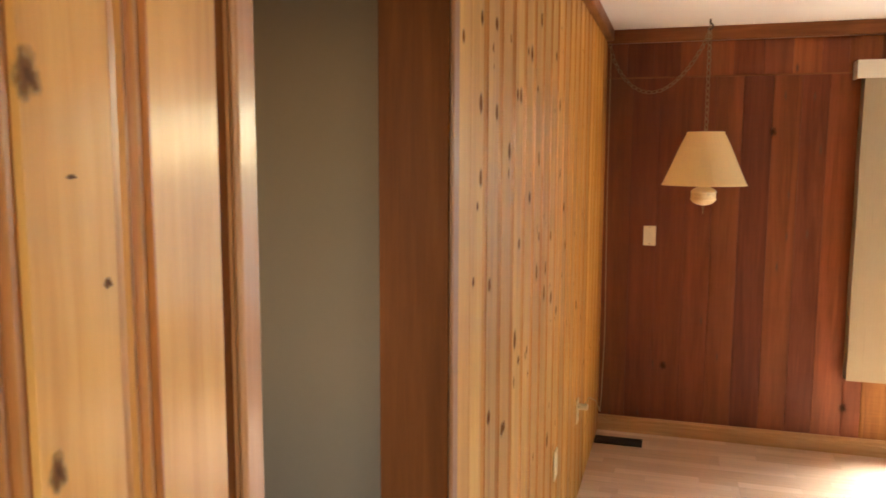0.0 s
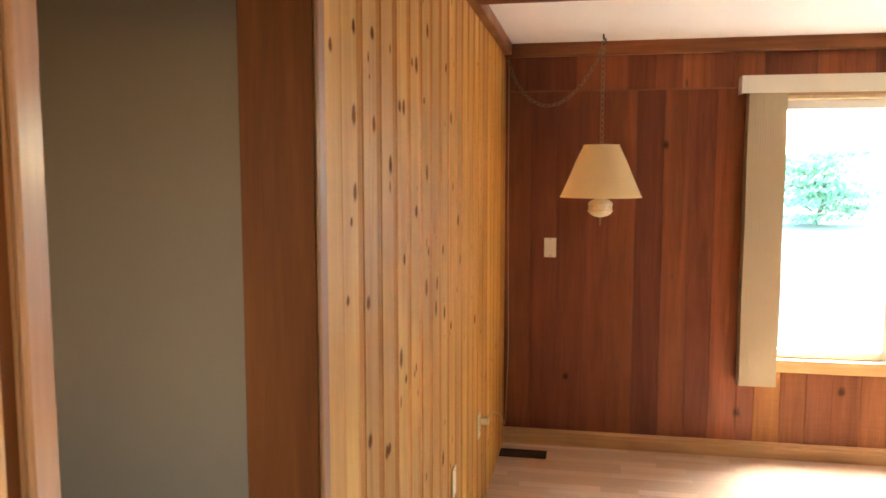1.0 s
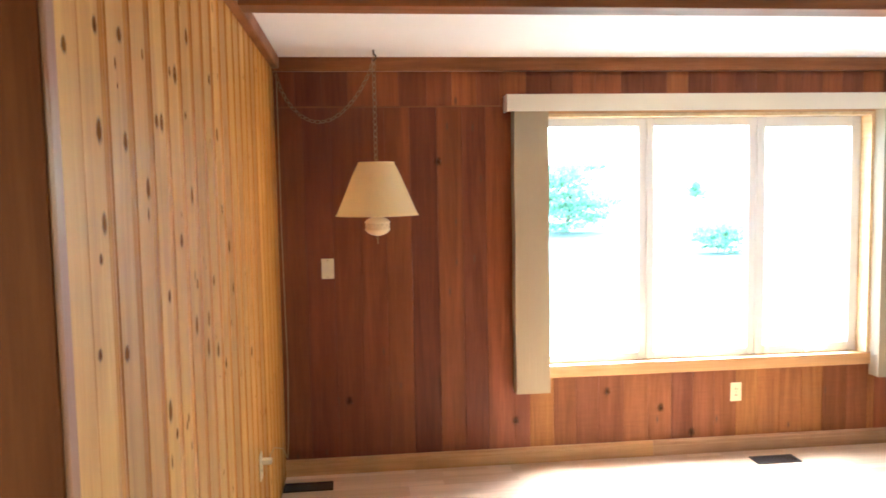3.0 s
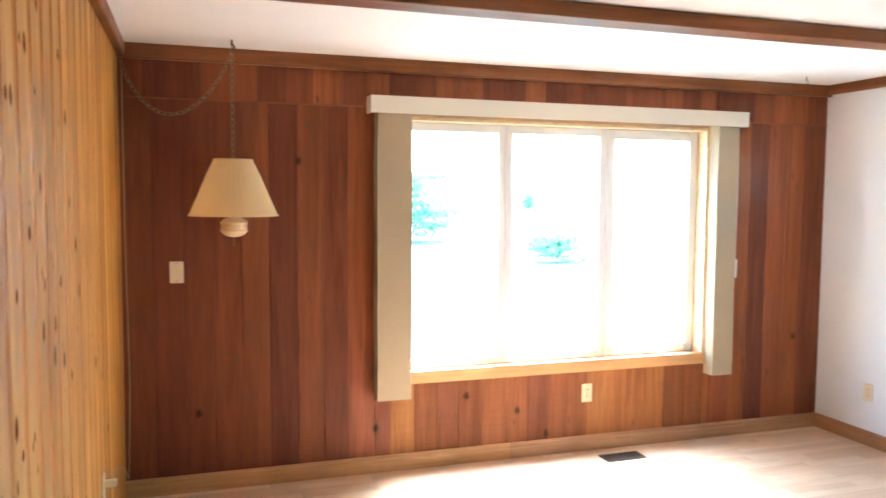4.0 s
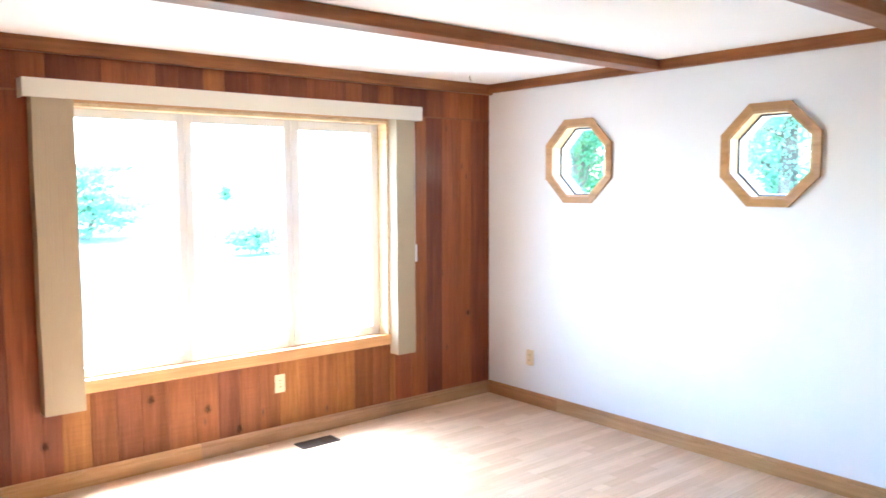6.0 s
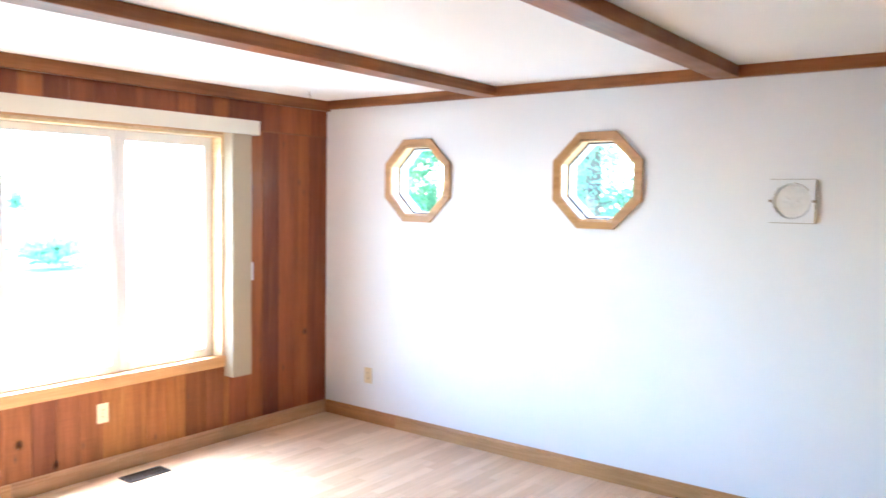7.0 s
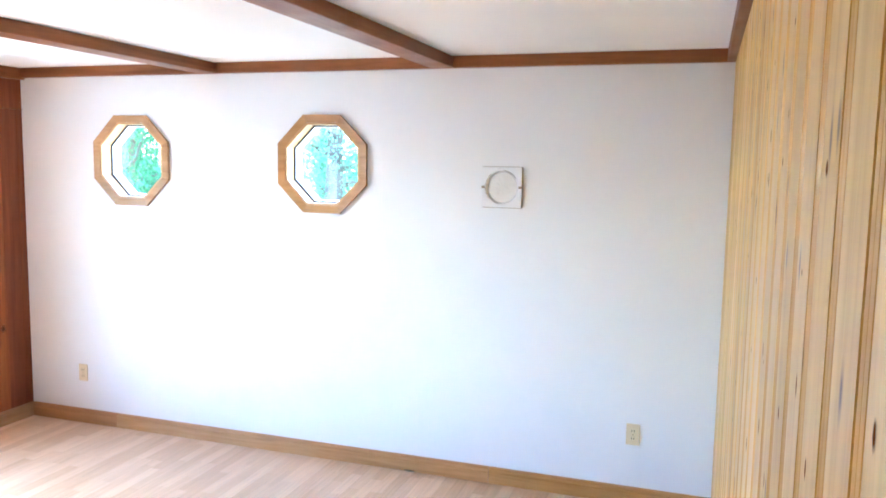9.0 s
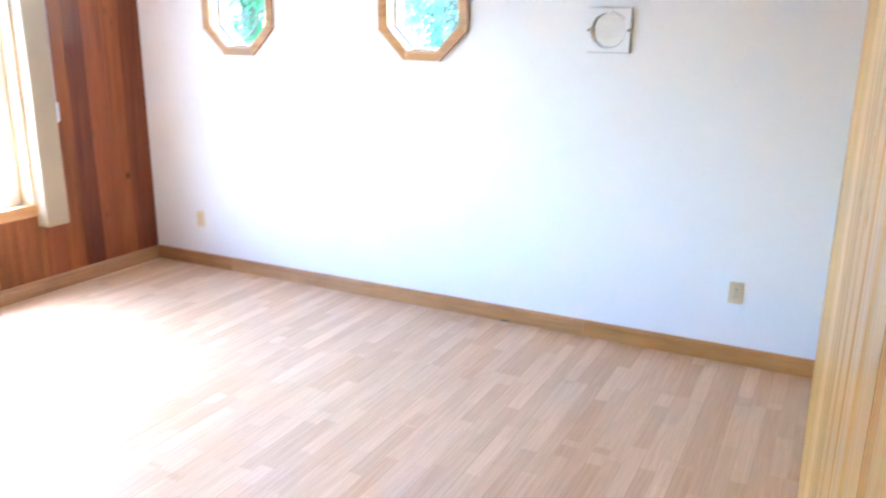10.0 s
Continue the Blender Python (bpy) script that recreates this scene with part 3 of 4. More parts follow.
vane_meshes = [vane(p) for p in (0.0, 1.7, 3.1)]
rnd = random.Random(4)
for x0, x1, cnt in ((1.318, 1.500, 15), (3.532, 3.670, 13)):
    for i in range(cnt):
        ob = new("vane", vane_meshes[i % 3])
        ob.parent = blind
        x = x0 + (x1 - x0) * i / (cnt - 1)
        ob.matrix_basis = Matrix.Translation(Vector((x, -0.056, 0.439)) - blind.location) @ pose(0, 0, 0, 0, 0, rnd.uniform(-0.5, 0.5))
part("cord_tensioner", joined(box(3.735, -0.034, 1.065, 3.757, -0.0005, 1.185, bevel=0.003), tube([(3.742, -0.03, 1.185), (3.735, -0.04, 1.7), (3.72, -0.055, 2.09)], 0.002)), M_VINYL, blind, "white cord with tensioner")

# ---------- swag lamp ----------
LX, LY = 0.545, -0.27
lamp = thing("swag_lamp", (LX, LY, H), "cream cone-shaded hanging lamp on a swagged brass chain, unlit", "lamp")
SB, ST, ZB, ZT = 0.2155, 0.094, 1.488, 1.763
shade = bmesh.new()
pl = 72
rings = []
for zz, rr in ((ZB, SB), (ZB + 0.1, SB + (ST - SB) * 0.36), (ZB + 0.2, SB + (ST - SB) * 0.70), (ZT, ST)):
    rings.append([shade.verts.new((LX + (rr + 0.0004 * (-1) ** i) * math.cos(2 * math.pi * i / pl), LY + (rr + 0.0004 * (-1) ** i) * math.sin(2 * math.pi * i / pl), zz)) for i in range(pl)])
for a, b in zip(rings, rings[1:]):
    for i in range(pl):
        shade.faces.new((a[i], a[(i + 1) % pl], b[(i + 1) % pl], b[i]))
sh = part("shade", shade, M_SHADE, lamp, "cream pleated cone shade")
sh.modifiers.new("thickness", "SOLIDIFY").thickness = 0.002
for r, z in ((SB, ZB), (ST, ZT)):
    ringm = tube([(LX + r * math.cos(2 * math.pi * i / 48), LY + r * math.sin(2 * math.pi * i / 48), z) for i in range(49)], 0.0035, 6)
    part("shade_rim", ringm, M_SHADE, sh)
prof = [(0.0005, 1.3779), (0.012, 1.3789), (0.034, 1.3837), (0.052, 1.3933), (0.062, 1.4047), (0.0665, 1.4105), (0.0670, 1.4143), (0.0625, 1.4172), (0.0625, 1.4449), (0.0670, 1.4478),
        (0.0660, 1.4526), (0.056, 1.4641), (0.036, 1.4746), (0.014, 1.4803), (0.012, 1.5196), (0.0005, 1.5196)]
lamp_body = part("body", moved(lathe(prof), Matrix.Translation((LX, LY, 0))), M_CERAMIC, lamp, "pearly cream bulbous lamp body", True)
part("band", moved(lathe([(0.0627, 1.4181), (0.0636, 1.4201), (0.0636, 1.4421), (0.0627, 1.444)]), Matrix.Translation((LX, LY, 0))), M_GOLD, lamp_body, "pale gold band", True)
part("finial", moved(lathe([(0.0005, 1.3339), (0.004, 1.3378), (0.003, 1.3511), (0.006, 1.3626), (0.004, 1.3703), (0.009, 1.3784), (0.0005, 1.3786)], 16), Matrix.Translation((LX, LY, 0))), M_BRASS, lamp_body, "slim brass finial", True)
part("stem", tube([(LX, LY, 1.51), (LX, LY, 1.783)], 0.006), M_BRASS, lamp)
spider = joined(*[tube([(LX, LY, ZT - 0.004), (LX + ST * math.cos(a), LY + ST * math.sin(a), ZT)], 0.002, 6) for a in (0.4, 2.5, 4.6)])
part("spider", spider, M_BRASS, sh)


def chain(points, pitch=0.031):
    out = bmesh.new()
    pts = [Vector(p) for p in points]
    seg = [0.0]
    for a, b in zip(pts, pts[1:]):
        seg.append(seg[-1] + (b - a).length)
    n = int(seg[-1] / pitch)
    verts, faces = [], []
    for k in range(n + 1):
        s = seg[-1] * k / n
        i = max(j for j in range(len(seg)) if seg[j] <= s + 1e-9)
        i = min(i, len(pts) - 2)
        f = (s - seg[i]) / (seg[i + 1] - seg[i])
        c, d = pts[i].lerp(pts[i + 1], f), (pts[i + 1] - pts[i]).normalized()
        u = d.orthogonal().normalized()
        w = d.cross(u)
        if k % 2:
            u, w = w, u
        nu, nv, base = 12, 5, len(verts)
        for a in range(nu):
            th = 2 * math.pi * a / nu
            cen = c + d * 0.0195 * math.sin(th) + u * 0.0105 * math.cos(th)
            rad = (d * math.sin(th) + u * math.cos(th)).normalized()
            for b in range(nv):
                ph = 2 * math.pi * b / nv
                verts.append(cen + 0.0026 * (math.cos(ph) * rad + math.sin(ph) * w))
        for a in range(nu):
            for b in range(nv):
                faces.append((base + a * nv + b, base + ((a + 1) % nu) * nv + b, base + ((a + 1) % nu) * nv + (b + 1) % nv, base + a * nv + (b + 1) % nv))
    vs = [out.verts.new(v) for v in verts]
    for f in faces:
        out.faces.new([vs[i] for i in f])
    return out


part("hook", joined(tube([(LX, LY, H), (LX, LY, H - 0.03)], 0.0045), tube([(LX, LY, H - 0.02), (LX + 0.012, LY, H - 0.03), (LX + 0.012, LY, H - 0.045), (LX, LY, H - 0.055), (LX - 0.012, LY, H - 0.048)], 0.0045)), M_BRONZE, lamp, "dark bronze ceiling hook")
part("drop_chain", chain([(LX, LY, H - 0.055), (LX, LY, 1.788)]), M_CHAIN, lamp, "brass chain")
HX, HY, HZ = 0.02, -0.05, 2.255    # where the swag is caught up in the corner
swag = []
for i in range(25):
    t = i / 24
    x, y = LX + (HX - LX) * t, LY + (HY - LY) * t
    swag.append((x, y, (H - 0.055) * (1 - t) + HZ * t - 0.861 * t ** 0.85 * (1 - t) ** 0.75))
part("swag_chain", chain(swag), M_CHAIN, lamp, "brass chain hanging in a swag")
cordp = [(HX, HY, HZ), (0.022, -0.03, 2.2), (0.022, -0.028, 1.4), (0.03, -0.025, 0.6), (0.02, -0.03, 0.22), (0.02, -0.10, 0.14), (0.02, -0.35, 0.28), (0.022, -0.75, 0.42), (0.03, -1.06, 0.475)]
part("cord", tube(cordp, 0.0028, 6), M_CORD, lamp, "tan flex running down the corner")

hook2 = tagged(new("ceiling_hook", to_mesh("ceiling_hook", joined(tube([(4.015, -0.30, H), (4.015, -0.30, H - 0.025)], 0.003), tube([(4.015, -0.30, H - 0.02), (4.027, -0.30, H - 0.03), (4.027, -0.30, H - 0.042), (4.015, -0.30, H - 0.05)], 0.003)), M_CHAIN)),
               "small bare brass hook screwed into the ceiling", "hook")

# ---------- switch and outlets ----------
def plate(name, at, rz, kind, label, plug=False):
    """A cover plate facing local -y."""
    t = thing(name, at, label, "outlet" if kind == "outlet" else "switch", "")
    m = pose(*at, 0, 0, rz)
    cover = part("cover", moved(box(-0.035, -0.006, -0.057, 0.035, -0.0005, 0.057, bevel=0.003), m), M_PLATE, t)
    if kind == "outlet":
        for dz in (0.02, -0.02):
            socket = part("socket", moved(box(-0.016, -0.0085, dz - 0.014, 0.016, -0.0062, dz + 0.014, bevel=0.001), m), M_PLATE, t)
            for dx in (-0.006, 0.006):
                part("slot", moved(box(dx - 0.0015, -0.0095, dz - 0.005, dx + 0.0015, -0.0086, dz + 0.006), m), M_SLOT, socket)
    elif kind == "switch":
        part("toggle", moved(box(-0.005, -0.016, -0.004, 0.005, -0.0062, 0.014, bevel=0.001), m), M_PLATE, t)
    for dz in (0.047, -0.047) if kind != "outlet" else (0.0,):
        part("screw", moved(box(-0.003, -0.0075, dz - 0.003, 0.003, -0.0062, dz + 0.003, bevel=0.0008), m), M_BRASS, cover)
    if plug:
        part("plug", moved(box(-0.014, -0.05, 0.008, 0.014, -0.0096, 0.034, bevel=0.005), m), M_PLATE, t, "cream plug with its flex")
    return t


plate("light_switch", (0.267, -0.002, 1.183), 0, "switch", "almond toggle switch on the dark boarded wall")
plate("wall_outlet", (2.682, -0.002, 0.366), 0, "outlet", "almond double outlet below the window")
plate("wall_outlet", (E, -0.440, 0.342), -90, "outlet", "almond double outlet on the white wall near the corner")
plate("wall_outlet", (E, -4.029, 0.379), -90, "outlet", "almond double outlet on the white wall near the partition")
plate("wall_outlet", (0.002, -1.11, 0.462), 90, "outlet", "cream outlet with the lamp's plug in it", True)
plate("blank_plate", (0.002, -1.79, 0.468), 90, "blank", "cream blank cover plate on the knotty pine wall")

# ---------- floor registers ----------
for x0, y0 in ((0.002, -0.252), (2.702, -0.248)):
    reg = thing("floor_register", (x0 + 0.135, y0 + 0.055, 0), "dark brown metal floor register with narrow slots", "vent", "floor registers")
    W, D = 0.268, 0.122
    fr = bmesh.new()
    for q in ((x0, y0, x0 + W, y0 + 0.014), (x0, y0 + D - 0.014, x0 + W, y0 + D), (x0, y0 + 0.0145, x0 + 0.014, y0 + D - 0.0145), (x0 + W - 0.014, y0 + 0.0145, x0 + W, y0 + D - 0.0145)):
        bx(fr, q[0], q[1], 0.0005, q[2], q[3], 0.007, bevel=0.0015)
    part("rim", fr, M_BRONZE, reg)
    part("damper", box(x0 + 0.0145, y0 + 0.0145, 0.0005, x0 + W - 0.0145, y0 + D - 0.0145, 0.0015), M_SLOT, reg)
    bars = to_mesh("slat", box(0, 0, 0, 0.0055, D - 0.029, 0.004), M_BRONZE)
    for i in range(17):
        ob = new("slat", bars)
        ob.parent = reg
        ob.location = Vector((x0 + 0.019 + i * 0.014, y0 + 0.0145, 0.002)) - reg.location

# ---------- old fixture mark on the white wall ----------
M_PATCH = paint("patched_plaster", (0.80, 0.79, 0.77), 0.8, 0.7, 40, 0.10)
# brown of the clips, the broken edge and the painted shadow line
M_SHADOW_BROWN = paint("shadow_and_crack_brown", (0.30, 0.24, 0.19), 0.8, 0.3, 60, 0.2)
fix = thing("fixture_plate", (E, -3.29, 1.545), "square white mounting plate with a rough round plastered opening", "plate")
FYc, FZc = -3.29, 1.653
FX = E - 0.016       # front of the plate
HALF, RAD, NSEG = 0.108, 0.090, 64
rr = random.Random(8)


def ray_to_square(a, half):
    c, t = math.cos(a), math.sin(a)
    k = half / max(abs(c), abs(t))
    return (FYc + k * c, FZc + k * t)


# square plate with a round hole; its corners fall on the rays at 45 degrees
plate_bm = bmesh.new()
angles = [2 * math.pi * (k + 0.5) / NSEG + math.pi / NSEG for k in range(NSEG)]
radii = [RAD + rr.uniform(-0.0022, 0.0022) for _ in range(NSEG)]
loops = []
for x_, kind_ in ((E - 0.0005, "out"), (FX + 0.0015, "out"), (FX, "in_out"), (FX, "hole"), (FX + 0.003, "lip"), (E - 0.0015, "deep")):
    ring_ = []
    for a, r_ in zip(angles, radii):
        if kind_ == "out":
            p = ray_to_square(a, HALF)
        elif kind_ == "in_out":
            p = ray_to_square(a, HALF - 0.0015)
        else:
            q_ = r_ * {"hole": 1.0, "lip": 0.975, "deep": 0.90}[kind_]
            p = (FYc + q_ * math.cos(a), FZc + q_ * math.sin(a))
        ring_.append(plate_bm.verts.new((x_, *p)))
    loops.append(ring_)
for a, b in zip(loops, loops[1:]):
    for k in range(NSEG):
        plate_bm.faces.new((a[k], a[(k + 1) % NSEG], b[(k + 1) % NSEG], b[k]))
cover_plate = part("cover", plate_bm, M_WHITE, fix, "square white plate with a round hole")
# the plate's shadow line, drawn as four dark strips on the wall
sq = bmesh.new()
for a in ((-0.1105, -0.1112, 0.1105, -0.1085), (-0.1105, 0.1085, 0.1105, 0.1105), (-0.1112, -0.108, -0.1085, 0.108), (0.1085, -0.108, 0.1102, 0.108)):
    bx(sq, E - 0.004, FYc + a[0], FZc + a[1], E - 0.0005, FYc + a[2], FZc + a[3])
part("plate_shadow", sq, M_SHADOW_BROWN, fix, "shadow line round the plate, painted in")
# rough plaster in the bottom of the hole
disc = bmesh.new()
prev = [disc.verts.new((E - 0.002, FYc, FZc))] * 32
for ring_ in range(1, 9):
    now = []
    for k in range(32):
        a = 2 * math.pi * k / 32
        r_ = 0.083 * ring_ / 8
        now.append(disc.verts.new((E - 0.0018 - (0.006 * rr.random() ** 2 if ring_ < 7 else 0.0), FYc + r_ * math.cos(a), FZc + r_ * math.sin(a))))
    for k in range(32):
        kk = (k + 1) % 32
        disc.faces.new((prev[k], now[k], now[kk]) if ring_ == 1 else (prev[k], now[k], now[kk], prev[kk]))
    prev = now
disc_part = part("disc", disc, M_PATCH, fix, "rough plastered bottom of the hole", True)
for k in range(11):          # broken dark edge of the hole; window-side pieces also paint its shaded rim
    a = math.radians((-38 + 16 * k) if k < 6 else (100 + 11 * (k - 6)))
    w_ = rr.uniform(0.005, 0.011)
    cy_, cz_ = FYc + 0.0905 * math.cos(a), FZc + 0.0905 * math.sin(a)
    part("crack_shade", moved(box(-0.0018, -w_, -rr.uniform(0.001, 0.0022), -0.0003, w_, 0.0012), Matrix.Translation((FX, cy_, cz_)) @ pose(0, 0, 0, math.degrees(a) + 90, 0, 0)), M_SHADOW_BROWN, cover_plate)
for sgn in (-1, 1):
    part("clip", box(FX - 0.006, FYc + sgn * 0.102 - 0.009, FZc - 0.006, FX - 0.0005, FYc + sgn * 0.102 + 0.009, FZc + 0.007, bevel=0.001), M_SHADOW_BROWN, fix, "small brown clip")

# ---------- outdoors ----------
M_LAWN = paint("sunlit_dry_lawn", (0.085, 0.10, 0.05), 0.9, 0.5, 12, 0.25)
structure("ground", box(-150, -60, -0.9, 150, 260, -0.6), M_LAWN, "open sunlit lawn around the house", "ground")


def leaf_mat(name, a, b_):
    m, n, l, b = mat(name)
    g = n.new("ShaderNodeNewGeometry")
    r = ramp(n, [(0.0, a), (1.0, b_)])
    l.new(g.outputs["Random Per Island"], r.inputs[0])
    l.new(r.outputs[0], b.inputs["Base Color"])
    b.inputs["Roughness"].default_value = 0.6
    tl = n.new("ShaderNodeBsdfTranslucent")
    l.new(r.outputs[0], tl.inputs[0])
    ms = n.new("ShaderNodeMixShader")
    ms.inputs[0].default_value = 0.35
    l.new(b.outputs[0], ms.inputs[1])
    l.new(tl.outputs[0], ms.inputs[2])
    l.new(ms.outputs[0], n["Material Output"].inputs[0])
    return m


M_LEAF = leaf_mat("broad_leaves", (0.055, 0.14, 0.05), (0.12, 0.26, 0.10))
# pale foliage: the washed-out outdoor glare is put into the leaf colour
M_LEAF_HAZE = leaf_mat("hazy_pale_leaves", (0.17, 0.30, 0.17), (0.27, 0.43, 0.26))
M_BARK = paint("grey_bark", (0.14, 0.11, 0.085), 0.9, 0.8, 25, 0.3)


def tree(name, at, height, spread, crown_base, seed, leaves, m, label, leaf=0.09, flat=0.6):
    r = random.Random(seed)
    t = thing(name, at, label, "tree" if height > 3 else "shrub", "")
    base = Vector(at)
    tr = [base + Vector((0.1 * spread * math.sin(3 * k / 8), 0.05 * spread * k / 8, height * 0.85 * k / 8)) for k in range(9)]
    tips = []
    wood_bm = bmesh.new()

    def limb(pts, r0, r1):
        rings_ = []
        for i, p in enumerate(pts):
            rad = r0 + (r1 - r0) * i / (len(pts) - 1)
            d = (pts[min(i + 1, len(pts) - 1)] - pts[max(i - 1, 0)]).normalized()
            u = d.orthogonal().normalized()
            w_ = d.cross(u)
            rings_.append([wood_bm.verts.new(p + rad * (math.cos(math.pi * k / 3) * u + math.sin(math.pi * k / 3) * w_)) for k in range(6)])
        for a, b in zip(rings_, rings_[1:]):
            for i in range(6):
                wood_bm.faces.new((a[i], a[(i + 1) % 6], b[(i + 1) % 6], b[i]))

    limb(tr, 0.03 * height, 0.006 * height)
    for k in range(16):
        f = crown_base + (0.97 - crown_base) * (k + 0.5) / 16
        p0 = base + Vector((0, 0, height * 0.85 * f))
        a = r.uniform(0, 2 * math.pi)
        ln = spread * (0.55 + 0.5 * r.random()) * (1.05 - 0.75 * (f - crown_base) / (1 - crown_base))
        mid = p0 + Vector((math.cos(a), math.sin(a), 0.25)) * ln * 0.5
        tip = p0 + Vector((math.cos(a), math.sin(a), 0.35 + r.uniform(-0.2, 0.2))) * ln
        limb([p0, mid, tip], 0.009 * height, 0.002 * height)
        tips += [mid, tip, mid.lerp(tip, 0.5), p0.lerp(mid, 0.6)]
    part("trunk", wood_bm, M_BARK, t)
    lv, lf = [], []
    clumps = [(p + Vector((r.gauss(0, 0.12), r.gauss(0, 0.12), r.gauss(0, 0.08))) * spread, r.uniform(0.10, 0.24) * spread) for p in tips]
    for i in range(leaves):
        c, s = clumps[i % len(clumps)]
        p = c + Vector((r.gauss(0, 1), r.gauss(0, 1), r.gauss(0, flat))) * s
        d = Vector((r.uniform(-1, 1), r.uniform(-1, 1), r.uniform(-0.5, 0.9))).normalized()
        u = d.orthogonal().normalized() * leaf * r.uniform(0.6, 1.3)
        w_ = d.cross(u) * 0.6
        k = len(lv)
        lv += [p - u, p + w_, p + u, p - w_]
        lf.append((k, k + 1, k + 2, k + 3))
    me = bpy.data.meshes.new("crown")
    me.from_pydata([v - base for v in lv], [], lf)
    me.materials.append(m)
    cr = new("crown", me)
    cr.parent = t
    return t


tree("tree", (9.9, 30.6, -0.6), 3.4, 3.3, 0.03, 1, 6500, M_LEAF_HAZE, "wide layered evergreen tree on the lawn", 0.10, 0.13)
tree("shrub", (11.6, 18.8, -0.6), 0.85, 1.15, 0.1, 2, 1800, M_LEAF_HAZE, "low spreading shrub on the lawn", 0.07, 0.2)
tree("shrub", (40.7, 85.0, -0.6), 2.6, 1.5, 0.1, 3, 900, M_LEAF_HAZE, "small shrub far out on the lawn", 0.16)
for k, (x, y, h, w, m_) in enumerate(((26.5, 8.7, 12.5, 4.6, M_LEAF_HAZE), (29.5, 2.0, 14.0, 5.0, M_LEAF_HAZE), (24.4, 16.3, 12.0, 4.8, M_LEAF), (33.7, 12.8, 15.0, 5.6, M_LEAF_HAZE), (31.2, 21.8, 14.0, 5.4, M_LEAF))):
    tree("tree", (x, y, -0.6), h, w, 0.04, 20 + k, 40000, m_, "leafy green tree outside the octagonal windows", 0.07)

# ---------- cladding and floor pieces ----------
rnd = random.Random(11)


def plank_mesh(name, w, h, d, m, chamfer=0.002):
    """A flat board: x across, front on -y, z up."""
    c = chamfer
    return to_mesh(name, extrude_profile([(0.0002, 0.0), (0.0002, -d + c), (c, -d), (w - c, -d), (w - 0.0002, -d + c), (w - 0.0002, 0.0)], "z", 0.0, h), m)


# dark boards of the window wall, in two tiers with a thin ledge between
RAIL = 2.082
BW = 0.1435
x = 0.0
while x < E - 0.001:
    w = min(BW * rnd.choice((0.94, 1.0, 1.0, 1.06)), E - x)
    spans = [(0.0, RAIL - 0.003)]
    if x + w > WX0 - 0.051 and x < WX1 + 0.051:
        if x < WX0 - 0.051:
            w = WX0 - 0.051 - x
        elif x + w > WX1 + 0.051 and x < WX1 + 0.05:
            w = WX1 + 0.051 - x
            spans = [(0.0, WZ0 - 0.076)]
        else:
            spans = [(0.0, WZ0 - 0.076)]
    for z0, z1 in spans:
        piece("board", plank_mesh("board", w, z1 - z0, 0.0115, M_CEDAR_GOLD if z1 < 1 else M_CEDAR_DARK if x < 0.93 else M_CEDAR), wall_north, pose(x, 0.0118, z0))
    x += w
x = -0.04
while x < E - 0.001:
    w = BW * rnd.choice((0.9, 1.0, 1.08))
    a, b = max(x, 0), min(x + w, E)
    piece("board", plank_mesh("board", b - a, H - 0.06 - RAIL, 0.0115, M_CEDAR), wall_north, pose(a, 0.0118, RAIL))
    x += w
structure("trim_ledge", box(0, -0.006, RAIL - 0.006, VX0 - 0.002, -0.0002, RAIL + 0.003, bevel=0.001), M_TRIM, "thin stained ledge between two tiers of boards", "trim")
structure("trim_ledge", box(VX1 + 0.002, -0.006, RAIL - 0.006, E, -0.0002, RAIL + 0.003, bevel=0.001), M_TRIM, "thin stained ledge between two tiers of boards", "trim")

# knots in the dark boards
def soft_knot(name, stops, a0, a1):
    """A knot that is darkest in its middle and fades into its board."""
    m, n, l, b = mat(name)
    tc = n.new("ShaderNodeTexCoord").outputs["Object"]
    ln = n.new("ShaderNodeVectorMath")
    ln.operation = "LENGTH"
    l.new(tc, ln.inputs[0])
    rad = math_node(n, l, "ADD", ln.outputs["Value"], math_node(n, l, "MULTIPLY", math_node(n, l, "SUBTRACT", noise_tex(n, l, tc, 2.5, 4), 0.5), 0.8))
    kr, ka = ramp(n, stops), ramp(n, [(a0, (0.9, 0.9, 0.9)), (a1, (0, 0, 0))])
    l.new(rad, kr.inputs[0])
    l.new(rad, ka.inputs[0])
    l.new(kr.outputs[0], b.inputs["Base Color"])
    l.new(ka.outputs[0], b.inputs["Alpha"])
    b.inputs["Roughness"].default_value = 0.6
    b.inputs["Specular IOR Level"].default_value = 0.02
    return m


M_KNOT_DARK = soft_knot("dark_board_knot", [(0.10, (0.080, 0.025, 0.010)), (0.4, (0.115, 0.036, 0.013)), (0.8, (0.15, 0.048, 0.017))], 0.1, 0.95)
# beaded pine boards: a flat, then two round beads at the tongue
PW = 0.152
P_OFF = 0.039        # width of the cut board in the corner


def pine_profile(w):
    f = PW - 0.042
    a = PW - w
    return [(a, 0.0), (a, -0.008), (a + 0.002, -0.0135), (f, -0.0135), (f + 0.002, -0.009), (f + 0.005, -0.009), (f + 0.008, -0.0125), (f + 0.0135, -0.0142), (f + 0.019, -0.0125),
            (f + 0.0208, -0.009), (f + 0.0225, -0.0125), (f + 0.0285, -0.0140), (f + 0.0345, -0.0125), (f + 0.037, -0.009), (PW, -0.008), (PW, 0.0)]


def pine_board(m, w=PW, z0=0.0):
    return to_mesh("board", extrude_profile(pine_profile(w), "z", z0, H - 0.03), m)


